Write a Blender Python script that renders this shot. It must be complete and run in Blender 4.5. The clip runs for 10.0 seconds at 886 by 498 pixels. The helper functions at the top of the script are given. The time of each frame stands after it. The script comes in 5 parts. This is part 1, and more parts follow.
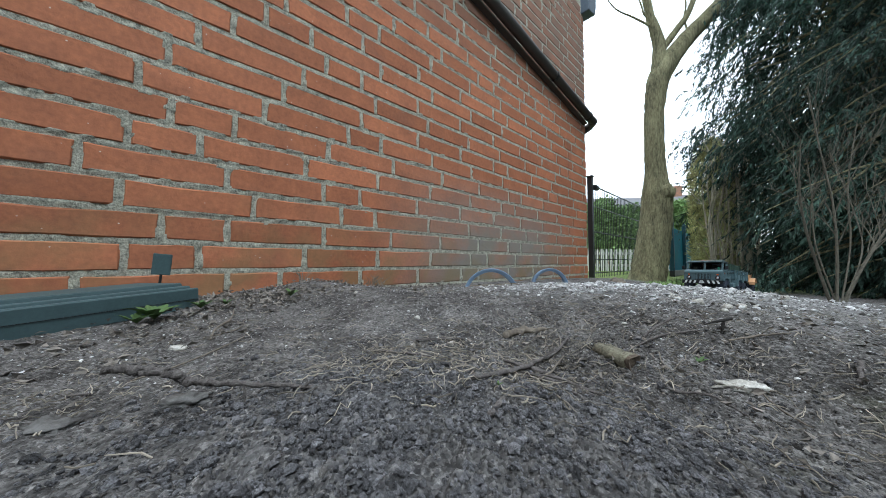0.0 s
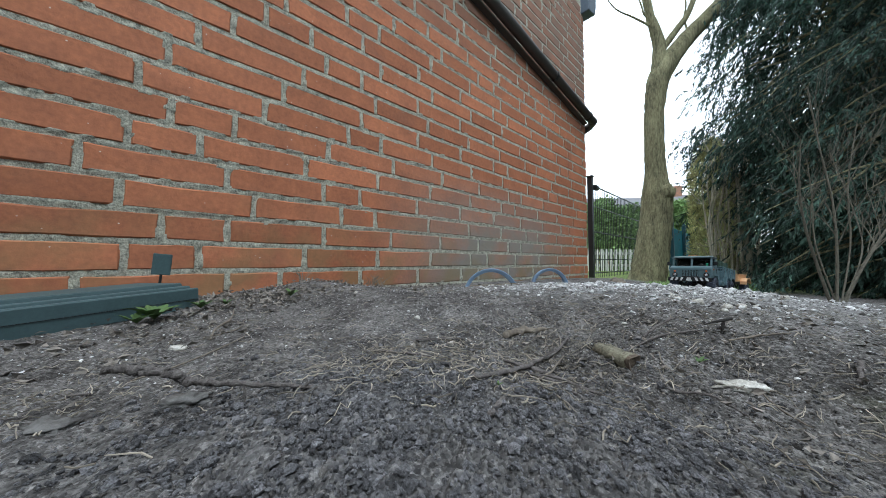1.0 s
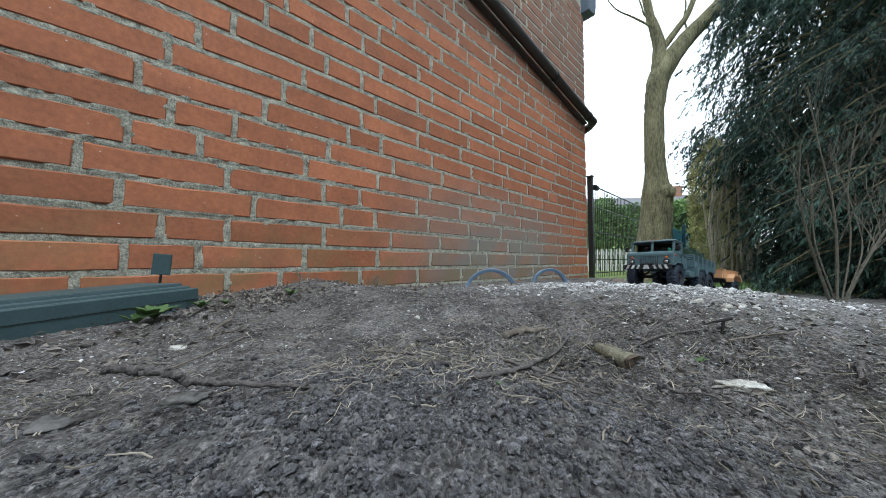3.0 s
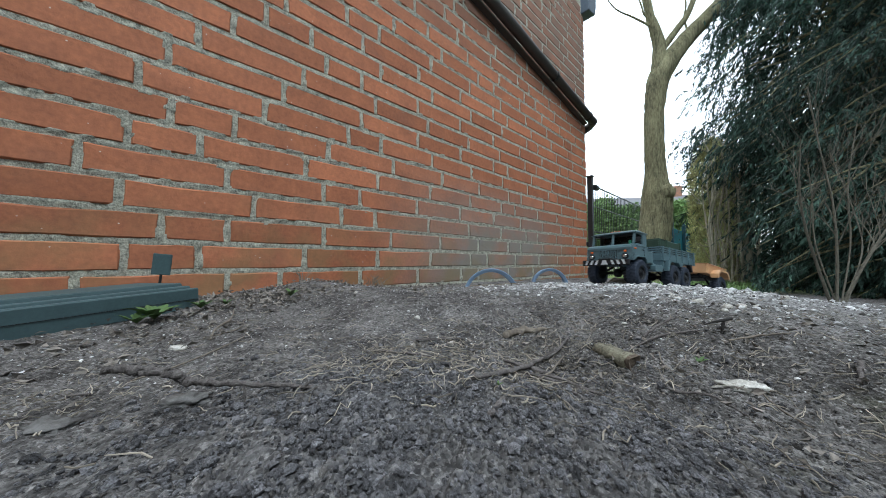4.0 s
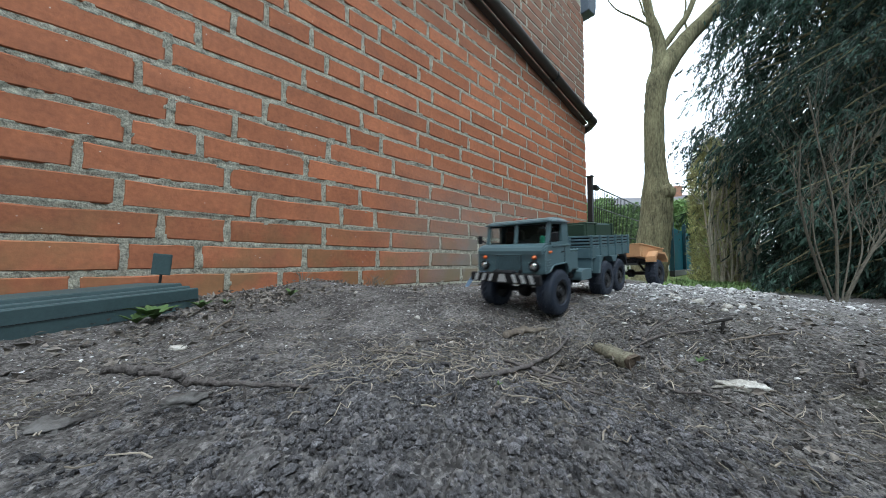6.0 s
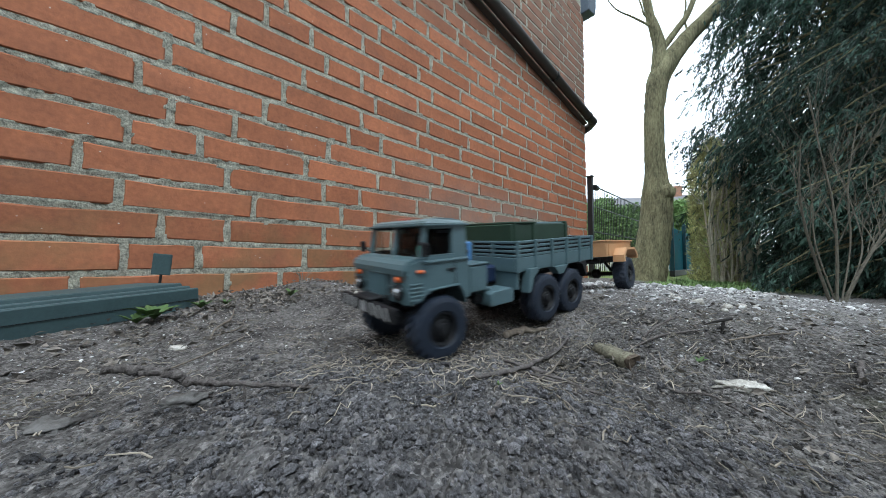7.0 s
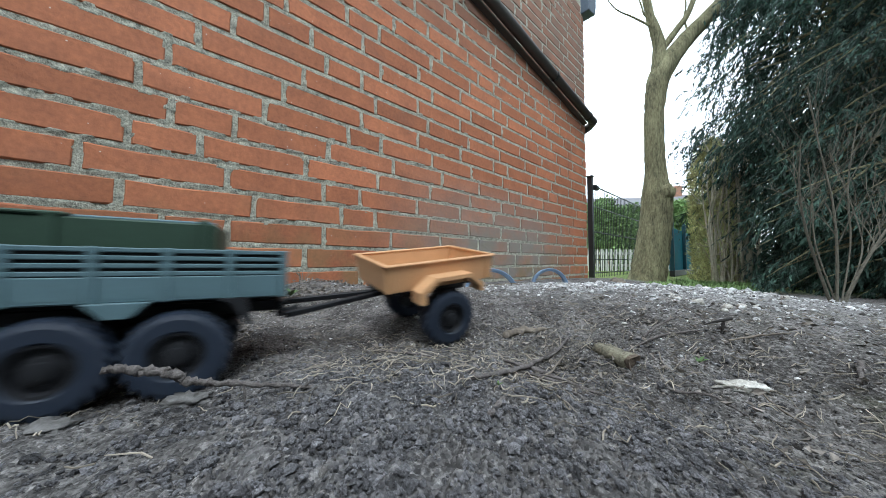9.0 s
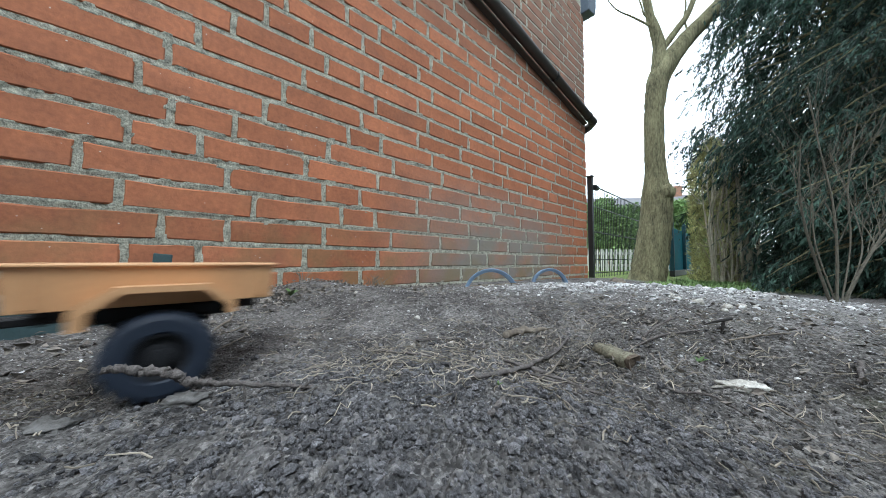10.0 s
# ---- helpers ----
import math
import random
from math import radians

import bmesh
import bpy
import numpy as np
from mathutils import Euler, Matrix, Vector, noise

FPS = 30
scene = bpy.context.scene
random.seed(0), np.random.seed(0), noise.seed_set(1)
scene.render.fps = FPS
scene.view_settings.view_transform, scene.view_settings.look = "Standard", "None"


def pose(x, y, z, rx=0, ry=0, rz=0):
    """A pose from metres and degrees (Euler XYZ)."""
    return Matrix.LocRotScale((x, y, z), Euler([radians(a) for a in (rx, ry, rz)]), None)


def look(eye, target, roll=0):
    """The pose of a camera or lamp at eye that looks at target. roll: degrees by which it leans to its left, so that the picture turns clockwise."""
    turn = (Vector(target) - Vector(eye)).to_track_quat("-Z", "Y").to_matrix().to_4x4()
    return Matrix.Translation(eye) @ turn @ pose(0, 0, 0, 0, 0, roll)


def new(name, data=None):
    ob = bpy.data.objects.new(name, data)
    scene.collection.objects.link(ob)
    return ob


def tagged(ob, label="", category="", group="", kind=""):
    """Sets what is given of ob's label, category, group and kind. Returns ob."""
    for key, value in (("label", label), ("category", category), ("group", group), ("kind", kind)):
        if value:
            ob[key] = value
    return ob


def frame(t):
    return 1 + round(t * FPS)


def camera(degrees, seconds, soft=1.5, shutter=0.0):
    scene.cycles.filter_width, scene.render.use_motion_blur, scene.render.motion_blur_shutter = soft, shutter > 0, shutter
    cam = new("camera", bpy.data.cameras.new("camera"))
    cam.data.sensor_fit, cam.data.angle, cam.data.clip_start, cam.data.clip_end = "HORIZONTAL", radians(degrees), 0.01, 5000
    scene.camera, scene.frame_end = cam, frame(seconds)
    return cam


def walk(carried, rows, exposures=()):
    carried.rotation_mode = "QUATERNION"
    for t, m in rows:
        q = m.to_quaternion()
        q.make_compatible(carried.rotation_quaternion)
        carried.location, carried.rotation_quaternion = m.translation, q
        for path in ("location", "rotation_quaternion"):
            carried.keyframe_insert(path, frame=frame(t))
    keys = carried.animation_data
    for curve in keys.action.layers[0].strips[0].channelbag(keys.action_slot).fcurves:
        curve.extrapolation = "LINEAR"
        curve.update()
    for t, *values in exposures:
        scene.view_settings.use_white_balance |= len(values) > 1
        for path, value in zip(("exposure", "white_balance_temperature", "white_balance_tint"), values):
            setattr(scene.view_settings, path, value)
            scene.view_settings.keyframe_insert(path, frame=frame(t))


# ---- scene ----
cam = camera(112.22, 10.0, soft=0.7, shutter=0.9)
EYE = (0.908, 0.0, 0.100)
YAW, PITCH, ROLL = 47.19, 2.44, 0.09
CAMERA_POSE = pose(*EYE) @ pose(0, 0, 0, 0, 0, YAW) @ pose(0, 0, 0, 90 + PITCH) @ pose(0, 0, 0, 0, 0, ROLL)
walk(cam, [(0.0, CAMERA_POSE), (10.0, CAMERA_POSE)], exposures=[(0.0, 0.24, 5880, 4), (5.5, 0.24, 5880, 4), (6.8, 0.32, 5880, 4), (7.5, 0.38, 5880, 4), (8.5, 0.52, 5880, 4), (10.0, 0.50, 5880, 4)])

# ---- light: bright overcast sky ----
world = bpy.data.worlds.new("overcast_sky")
scene.world = world
world.use_nodes = True
wn, wl = world.node_tree.nodes, world.node_tree.links
sky = wn.new("ShaderNodeTexSky")
sky.sky_type, sky.sun_disc = "NISHITA", False
sky.sun_elevation, sky.sun_rotation = radians(48), radians(110)
cloud = wn.new("ShaderNodeMix")
cloud.data_type = "RGBA"
cloud.inputs["Factor"].default_value = 0.85
cloud.inputs["B"].default_value = (14.6, 15.2, 16.0, 1)
wl.new(sky.outputs["Color"], cloud.inputs["A"])
wl.new(cloud.outputs["Result"], wn["Background"].inputs["Color"])
wn["Background"].inputs["Strength"].default_value = 0.125
sun = new("sun", bpy.data.lights.new("sun", "SUN"))
sun.data.energy, sun.data.angle, sun.data.color = 1.35, radians(16), (1.0, 0.97, 0.93)
sun.matrix_world = look((3.0, -1.2, 5.0), (0.4, 0.6, 0.0))


# ---- materials ----
def material(name, base, rough=0.8, metal=0.0, vary=0.25, scale=30.0, bump=0.3, fine=6.0, tint=None, spec=0.4, dist=0.002, obrand=0.0, stretch=(1, 1, 1)):
    """A surface whose colour wanders between base and tint at two scales, with fine relief."""
    m = bpy.data.materials.new(name)
    m.use_nodes = True
    n, l = m.node_tree.nodes, m.node_tree.links
    b = n["Principled BSDF"]
    b.inputs["Roughness"].default_value = rough
    b.inputs["Metallic"].default_value = metal
    b.inputs["Specular IOR Level"].default_value = spec
    co = n.new("ShaderNodeTexCoord")
    geo = n.new("ShaderNodeNewGeometry")
    tint = tint or tuple(c * (1 - vary) for c in base)
    place = n.new("ShaderNodeMapping")
    place.inputs["Scale"].default_value = stretch
    l.new(geo.outputs["Position"] if obrand < 0 else co.outputs["Object"], place.inputs["Vector"])
    big, small = n.new("ShaderNodeTexNoise"), n.new("ShaderNodeTexNoise")
    for t, s, d in ((big, scale, 4.0), (small, scale * fine, 6.0)):
        t.inputs["Scale"].default_value, t.inputs["Detail"].default_value = s, d
        t.inputs["Roughness"].default_value = 0.65
        l.new(place.outputs["Vector"], t.inputs["Vector"])
    add = n.new("ShaderNodeMath")
    add.operation = "MULTIPLY_ADD"
    add.inputs[1].default_value = 0.55
    l.new(small.outputs["Fac"], add.inputs[0])
    half = n.new("ShaderNodeMath")
    half.operation = "MULTIPLY"
    half.inputs[1].default_value = 0.45
    l.new(big.outputs["Fac"], half.inputs[0])
    l.new(half.outputs[0], add.inputs[2])
    ramp = n.new("ShaderNodeValToRGB")
    ramp.color_ramp.elements[0].position, ramp.color_ramp.elements[1].position = 0.36, 0.64
    ramp.color_ramp.elements[0].color, ramp.color_ramp.elements[1].color = (*tint, 1), (*base, 1)
    l.new(add.outputs[0], ramp.inputs["Fac"])
    out = ramp.outputs["Color"]
    if obrand:
        info = n.new("ShaderNodeObjectInfo")
        rng = n.new("ShaderNodeMapRange")
        rng.inputs["To Min"].default_value, rng.inputs["To Max"].default_value = 1 - abs(obrand), 1 + abs(obrand)
        l.new(info.outputs["Random"], rng.inputs["Value"])
        hsv = n.new("ShaderNodeHueSaturation")
        l.new(rng.outputs["Result"], hsv.inputs["Value"])
        l.new(out, hsv.inputs["Color"])
        out = hsv.outputs["Color"]
    l.new(out, b.inputs["Base Color"])
    if bump:
        bp = n.new("ShaderNodeBump")
        bp.inputs["Strength"].default_value, bp.inputs["Distance"].default_value = bump, dist
        l.new(small.outputs["Fac"], bp.inputs["Height"])
        l.new(bp.outputs["Normal"], b.inputs["Normal"])
    return m


BLACK = material("black_paint", (0.02, 0.022, 0.024), 0.45, scale=60, bump=0.05)
GREEN_PLASTIC = material("green_plastic", (0.058, 0.100, 0.108), 0.5, scale=40, bump=0.1)
BLUE = material("blue_plastic", (0.22, 0.32, 0.46), 0.5, scale=60, bump=0.1)
BARK = material("bark", (0.39, 0.37, 0.22), 0.9, tint=(0.085, 0.08, 0.05), scale=20, fine=5, bump=1.0, dist=0.02, spec=0.15, stretch=(1, 1, 0.22))


# ---- builders ----
def mesh_of(bm, name, mat, smooth=False):
    me = bpy.data.meshes.new(name)
    bm.to_mesh(me)
    bm.free()
    if smooth:
        me.polygons.foreach_set("use_smooth", [True] * len(me.polygons))
    for m in (mat if isinstance(mat, (list, tuple)) else [mat]):
        me.materials.append(m)
    return me


def part(name, bm, mat, parent=None, label="", smooth=False):
    ob = new(name, mesh_of(bm, name, mat, smooth))
    ob.parent = parent
    return tagged(ob, label)


def box(size, at=(0, 0, 0), bevel=0.0, bm=None, turn=None, seg=1):
    bm = bm or bmesh.new()
    m = Matrix.Translation(at) @ (turn or Matrix()) @ Matrix.Diagonal((*size, 1))
    vs = bmesh.ops.create_cube(bm, size=1, matrix=m)["verts"]
    if bevel:
        es = {e for v in vs for e in v.link_edges}
        bmesh.ops.bevel(bm, geom=list(es), offset=bevel, segments=seg, affect="EDGES", profile=0.5)
    return bm


PATH_Y = [-60, -0.6, -0.05, 0.1, 0.2, 0.27, 0.33, 0.4, 0.5, 0.62, 0.75, 0.9, 1.0, 1.1, 1.2, 1.35, 1.55, 1.76, 2.6, 4.0, 12.0, 600]
PATH_Z = [0.0, 0.0, 0.0, 0.007, 0.005, 0.003, 0.009, 0.027, 0.037, 0.041, 0.0425, 0.0385, 0.030, 0.018, 0.007, -0.017, -0.034, -0.05, -0.085, -0.10, -0.12, -0.2]
WALL_Y = [-60, -0.4, -0.1, 0.1, 0.25, 0.5, 0.75, 2.32, 4.0, 12.0, 600]
WALL_Z = [0.0, 0.0, 0.005, 0.022, 0.022, 0.016, 0.012, -0.02, -0.10, -0.12, -0.2]


def ground_base(x, y):
    """Height of the earth without its crumbs: a hollow, a low ridge of gravel behind it, then a gentle fall."""
    x, y = np.asarray(x, float), np.asarray(y, float)
    path = sum(np.interp(y + d, PATH_Y, PATH_Z) for d in (-0.05, -0.025, 0, 0.025, 0.05)) / 5
    wall_side = np.interp(y, WALL_Y, WALL_Z)
    w = 0.5 + 0.5 * np.tanh((x - 0.30) * 9)
    ridge = np.maximum(path, 0.0) * (0.5 - 0.5 * np.tanh((x - 1.0) * 8)) + np.minimum(path, 0.0)
    z = wall_side * (1 - w) + ridge * w
    side = np.clip(x - 0.64, -0.12, 0.12)
    z = z - side * 0.20 * np.exp(-((y - 0.315) / 0.10) ** 2) + side * 0.06 * np.exp(-((y - 0.75) / 0.2) ** 2)
    z = z + 0.012 * np.exp(-((x - 0.80) / 0.10) ** 2 - ((y - 0.10) / 0.14) ** 2)
    # a small hump and the rut after it, in the wheel track
    z = z + 0.0035 * np.exp(-((x - 0.585) / 0.08) ** 2 - ((y - 0.11) / 0.05) ** 2) - 0.0055 * np.exp(-((x - 0.55) / 0.09) ** 2 - (y / 0.055) ** 2)
    return z


def ground_z(x, y):
    return float(ground_base(x, y))


def axis_steps(a, near0, near1, b, fine, grow):
    """Grid lines: even between near0 and near1, slowly wider for two metres round it, then quickly wider."""
    out = list(np.arange(near0, near1, fine))
    step, v, left = fine, near0, []
    while v > a:
        step *= grow if near0 - v < 1.3 else 1.12
        v -= step
        left.append(v)
    step, v = fine, out[-1]
    while v < b:
        step *= grow if v - near1 < 1.3 else 1.12
        v += step
        out.append(v)
    return left[::-1] + out


def ground_material():
    """Dry crumbly earth, paler where gravel dust lies, with short grass beyond the yard."""
    m = bpy.data.materials.new("earth")
    m.use_nodes = True
    n, l = m.node_tree.nodes, m.node_tree.links
    b = n["Principled BSDF"]
    b.inputs["Roughness"].default_value, b.inputs["Specular IOR Level"].default_value = 0.95, 0.12
    geo = n.new("ShaderNodeNewGeometry")

    def tex(scale, detail=5.0, rough=0.65):
        t = n.new("ShaderNodeTexNoise")
        t.inputs["Scale"].default_value, t.inputs["Detail"].default_value, t.inputs["Roughness"].default_value = scale, detail, rough
        l.new(geo.outputs["Position"], t.inputs["Vector"])
        return t.outputs["Fac"]

    def ramp(src, p0, c0, p1, c1):
        r = n.new("ShaderNodeValToRGB")
        e = r.color_ramp.elements
        e[0].position, e[1].position, e[0].color, e[1].color = p0, p1, (*c0, 1), (*c1, 1)
        l.new(src, r.inputs["Fac"])
        return r.outputs["Color"]

    def mix(f, a, b_):
        x = n.new("ShaderNodeMix")
        x.data_type = "RGBA"
        l.new(f, x.inputs["Factor"]), l.new(a, x.inputs["A"]), l.new(b_, x.inputs["B"])
        return x.outputs["Result"]

    def grey(src, lo, hi, a=0.0, b_=1.0):
        r = n.new("ShaderNodeMapRange")
        for k, v in (("From Min", lo), ("From Max", hi), ("To Min", a), ("To Max", b_)):
            r.inputs[k].default_value = v
        l.new(src, r.inputs["Value"])
        return r.outputs["Result"]

    def times(a, c):
        x = n.new("ShaderNodeMath")
        x.operation = "MULTIPLY"
        l.new(a, x.inputs[0]), l.new(c, x.inputs[1])
        return x.outputs[0]

    fine = tex(300, 6)
    sep = n.new("ShaderNodeSeparateXYZ")
    l.new(geo.outputs["Position"], sep.inputs[0])
    cells = n.new("ShaderNodeTexVoronoi")
    cells.inputs["Scale"].default_value = 460
    l.new(geo.outputs["Position"], cells.inputs["Vector"])
    # trodden brown earth, and ashen turned earth in the near patch
    col = ramp(tex(16, 6), 0.36, (0.046, 0.042, 0.040), 0.66, (0.210, 0.198, 0.190))
    turned = times(times(grey(sep.outputs["Y"], 0.32, 0.14), grey(sep.outputs["X"], 0.60, 0.74)), grey(tex(9, 5), 0.25, 0.6))
    col = mix(turned, col, ramp(tex(30, 6), 0.35, (0.032, 0.030, 0.031), 0.66, (0.175, 0.172, 0.180)))
    col = mix(grey(fine, 0.44, 0.66, 0.0, 0.8), col, ramp(tex(75), 0.36, (0.010, 0.0095, 0.009), 0.64, (0.37, 0.355, 0.345)))
    # pale gravel dust on the ridge
    dust = times(times(grey(sep.outputs["Y"], 0.45, 0.85), grey(sep.outputs["Y"], 2.2, 1.3)), times(times(grey(sep.outputs["X"], 0.1, 0.5), grey(sep.outputs["X"], 1.12, 0.88)), grey(tex(14, 6), 0.38, 0.62, 0.1, 0.85)))
    col = mix(dust, col, ramp(tex(120), 0.35, (0.26, 0.26, 0.26), 0.65, (0.68, 0.68, 0.68)))
    # faint moss among the litter
    moss = times(times(grey(sep.outputs["X"], 0.85, 1.1), grey(tex(17, 4), 0.5, 0.68, 0.0, 0.55)), grey(sep.outputs["Y"], 0.9, 0.5))
    col = mix(moss, col, ramp(tex(200), 0.3, (0.10, 0.105, 0.05), 0.7, (0.17, 0.17, 0.09)))
    # grass beyond the yard
    grass = times(grey(sep.outputs["Y"], 2.6, 3.2), grey(tex(3, 4), 0.3, 0.42, 0.35, 1.0))
    col = mix(grass, col, ramp(tex(30, 6), 0.3, (0.09, 0.13, 0.04), 0.7, (0.24, 0.30, 0.10)))
    # every granule has a tone of its own
    one = n.new("ShaderNodeSeparateColor")
    l.new(cells.outputs["Color"], one.inputs["Color"])
    tone = n.new("ShaderNodeHueSaturation")
    l.new(grey(one.outputs["Red"], 0.0, 1.0, 0.55, 1.5), tone.inputs["Value"])
    l.new(col, tone.inputs["Color"])
    l.new(tone.outputs["Color"], b.inputs["Base Color"])
    bp = n.new("ShaderNodeBump")
    bp.inputs["Strength"].default_value, bp.inputs["Distance"].default_value = 1.0, 0.003
    relief = n.new("ShaderNodeMath")
    relief.operation = "SUBTRACT"
    l.new(fine, relief.inputs[0]), l.new(grey(cells.outputs["Distance"], 0.0, 0.8, 0.0, 0.7), relief.inputs[1])
    l.new(relief.outputs[0], bp.inputs["Height"])
    l.new(bp.outputs["Normal"], b.inputs["Normal"])
    return m


EARTH = ground_material()


def clod_share(x, y):
    """How much the earth is broken into crumbs: most in the turned patch beside the twig."""
    return np.exp(-((x - 0.82) / 0.13) ** 2 - ((y - 0.10) / 0.20) ** 2) + 0.25


def crumbs(x, y, share):
    z = 0.0032 * (0.4 + share) * noise.noise((x * 38, y * 38, 0.3))
    if share > 0.3:
        z += 0.0080 * (share - 0.25) * (0.45 - noise.voronoi((x * 105, y * 105, 0.5))[0][0])
        z += 0.0048 * share * (0.45 - noise.voronoi((x * 200, y * 200, 2.5))[0][0])
    z += 0.0030 * (abs(noise.noise((x * 95, y * 95, 4.1))) - 0.25) * (1.25 - min(share, 1.0))
    # torn, matted earth in the litter
    mat = math.exp(-((x - 0.80) / 0.12) ** 2 - ((y - 0.33) / 0.09) ** 2)
    if mat > 0.05:
        z += 0.0085 * mat * (0.42 - noise.voronoi((x * 70, y * 70, 7.5))[0][0]) + 0.004 * mat * noise.noise((x * 120, y * 120, 6.0))
    return z + 0.010 * noise.noise((x * 9, y * 9, 1.9)) * min(1.0, 0.35 + 0.3 * math.hypot(x - 0.65, y - 0.2))


def build_ground():
    xs = axis_steps(-300, 0.56, 1.0, 300, 0.0023, 1.021)
    ys = axis_steps(-60, -0.12, 0.40, 600, 0.0023, 1.021)
    X, Y = np.meshgrid(xs, ys)
    Z = ground_base(X, Y)
    share = clod_share(X, Y)
    near = (np.abs(X - 0.7) < 1.6) & (np.abs(Y - 0.6) < 2.0)
    for j, i in zip(*np.nonzero(near)):
        Z[j, i] += crumbs(X[j, i], Y[j, i], share[j, i])
    w, h = len(xs), len(ys)
    co = np.stack([X.ravel(), Y.ravel(), Z.ravel()], 1)
    a = (np.arange(h - 1)[:, None] * w + np.arange(w - 1)[None, :]).ravel()
    quads = np.stack([a, a + 1, a + w + 1, a + w], 1)
    me = raw_mesh("ground", co, quads, EARTH, True)
    return tagged(new("ground", me), "dry dark earth with gravel and plant litter", "ground", kind="structure")


def raw_mesh(name, co, quads, mat, smooth=False):
    me = bpy.data.meshes.new(name)
    k = quads.shape[1]
    me.vertices.add(len(co))
    me.vertices.foreach_set("co", np.ascontiguousarray(co, np.float32).ravel())
    me.loops.add(quads.size)
    me.loops.foreach_set("vertex_index", np.ascontiguousarray(quads, np.int32).ravel())
    me.polygons.add(len(quads))
    me.polygons.foreach_set("loop_start", np.arange(len(quads), dtype=np.int32) * k)
    me.polygons.foreach_set("use_smooth", np.full(len(quads), smooth))
    me.materials.append(mat)
    me.update(calc_edges=True)
    me.validate()
    return me


build_ground()


# ---- more builders ----
def cyl(r0, r1, p, q, bm=None, seg=12):
    bm = bm or bmesh.new()
    p, q = Vector(p), Vector(q)
    m = Matrix.Translation((p + q) / 2) @ (q - p).to_track_quat("Z", "Y").to_matrix().to_4x4()
    bmesh.ops.create_cone(bm, cap_ends=True, segments=seg, radius1=r0, radius2=r1, depth=(q - p).length, matrix=m)
    return bm


def prism(outline, x0, x1, bm=None, bevel=0.0):
    """A side outline of (y, z) points, drawn out from x0 to x1."""
    bm = bm or bmesh.new()
    lo = [bm.verts.new((x0, y, z)) for y, z in outline]
    hi = [bm.verts.new((x1, y, z)) for y, z in outline]
    made = [bm.faces.new(lo[::-1]), bm.faces.new(hi)]
    for i in range(len(outline)):
        j = (i + 1) % len(outline)
        made.append(bm.faces.new((lo[i], lo[j], hi[j], hi[i])))
    bmesh.ops.recalc_face_normals(bm, faces=made)
    if bevel:
        es = {e for f in made for e in f.edges}
        bmesh.ops.bevel(bm, geom=list(es), offset=bevel, segments=2, affect="EDGES", profile=0.5)
    return bm


def lathe(profile, seg=32, bm=None, at=(0, 0, 0)):
    """A profile of (radius, x) points turned round the x axis."""
    bm = bm or bmesh.new()
    rings = []
    for r, x in profile:
        rings.append([bm.verts.new((at[0] + x, at[1] + r * math.cos(2 * math.pi * i / seg), at[2] + r * math.sin(2 * math.pi * i / seg))) for i in range(seg)])
    for a, b in zip(rings, rings[1:]):
        for i in range(seg):
            j = (i + 1) % seg
            bm.faces.new((a[i], a[j], b[j], b[i]))
    bm.faces.new(rings[0][::-1])
    bm.faces.new(rings[-1])
    bmesh.ops.recalc_face_normals(bm, faces=bm.faces)
    return bm


def tube(points, radii, seg=8, bm=None, rough=0.0, rng=None):
    """A bent tapering rod through the points."""
    bm = bm or bmesh.new()
    pts = [Vector(p) for p in points]
    rings, last = [], None
    for i, p in enumerate(pts):
        d = (pts[min(i + 1, len(pts) - 1)] - pts[max(i - 1, 0)]).normalized()
        u = (last - d * last.dot(d)).normalized() if last else d.orthogonal().normalized()
        last, v = u, d.cross(u)
        ring = []
        for k in range(seg):
            a = 2 * math.pi * k / seg
            r = radii[i] * (1 + (rng.uniform(-rough, rough) if rng else 0))
            ring.append(bm.verts.new(p + (u * math.cos(a) + v * math.sin(a)) * r))
        rings.append(ring)
    for a, b in zip(rings, rings[1:]):
        for k in range(seg):
            j = (k + 1) % seg
            bm.faces.new((a[k], a[j], b[j], b[k]))
    bm.faces.new(rings[0][::-1])
    bm.faces.new(rings[-1])
    return bm


def smooth_line(points, radii, n=5):
    """Catmull-Rom points and radii between the given ones."""
    P, out, rr = [Vector(p) for p in points], [], []
    for i in range(len(P) - 1):
        a, b, c, d = P[max(i - 1, 0)], P[i], P[i + 1], P[min(i + 2, len(P) - 1)]
        for k in range(n):
            t = k / n
            out.append(0.5 * (2 * b + (c - a) * t + (2 * a - 5 * b + 4 * c - d) * t * t + (3 * b - a - 3 * c + d) * t ** 3))
            rr.append(radii[i] * (1 - t) + radii[i + 1] * t)
    return out + [P[-1]], rr + [radii[-1]]


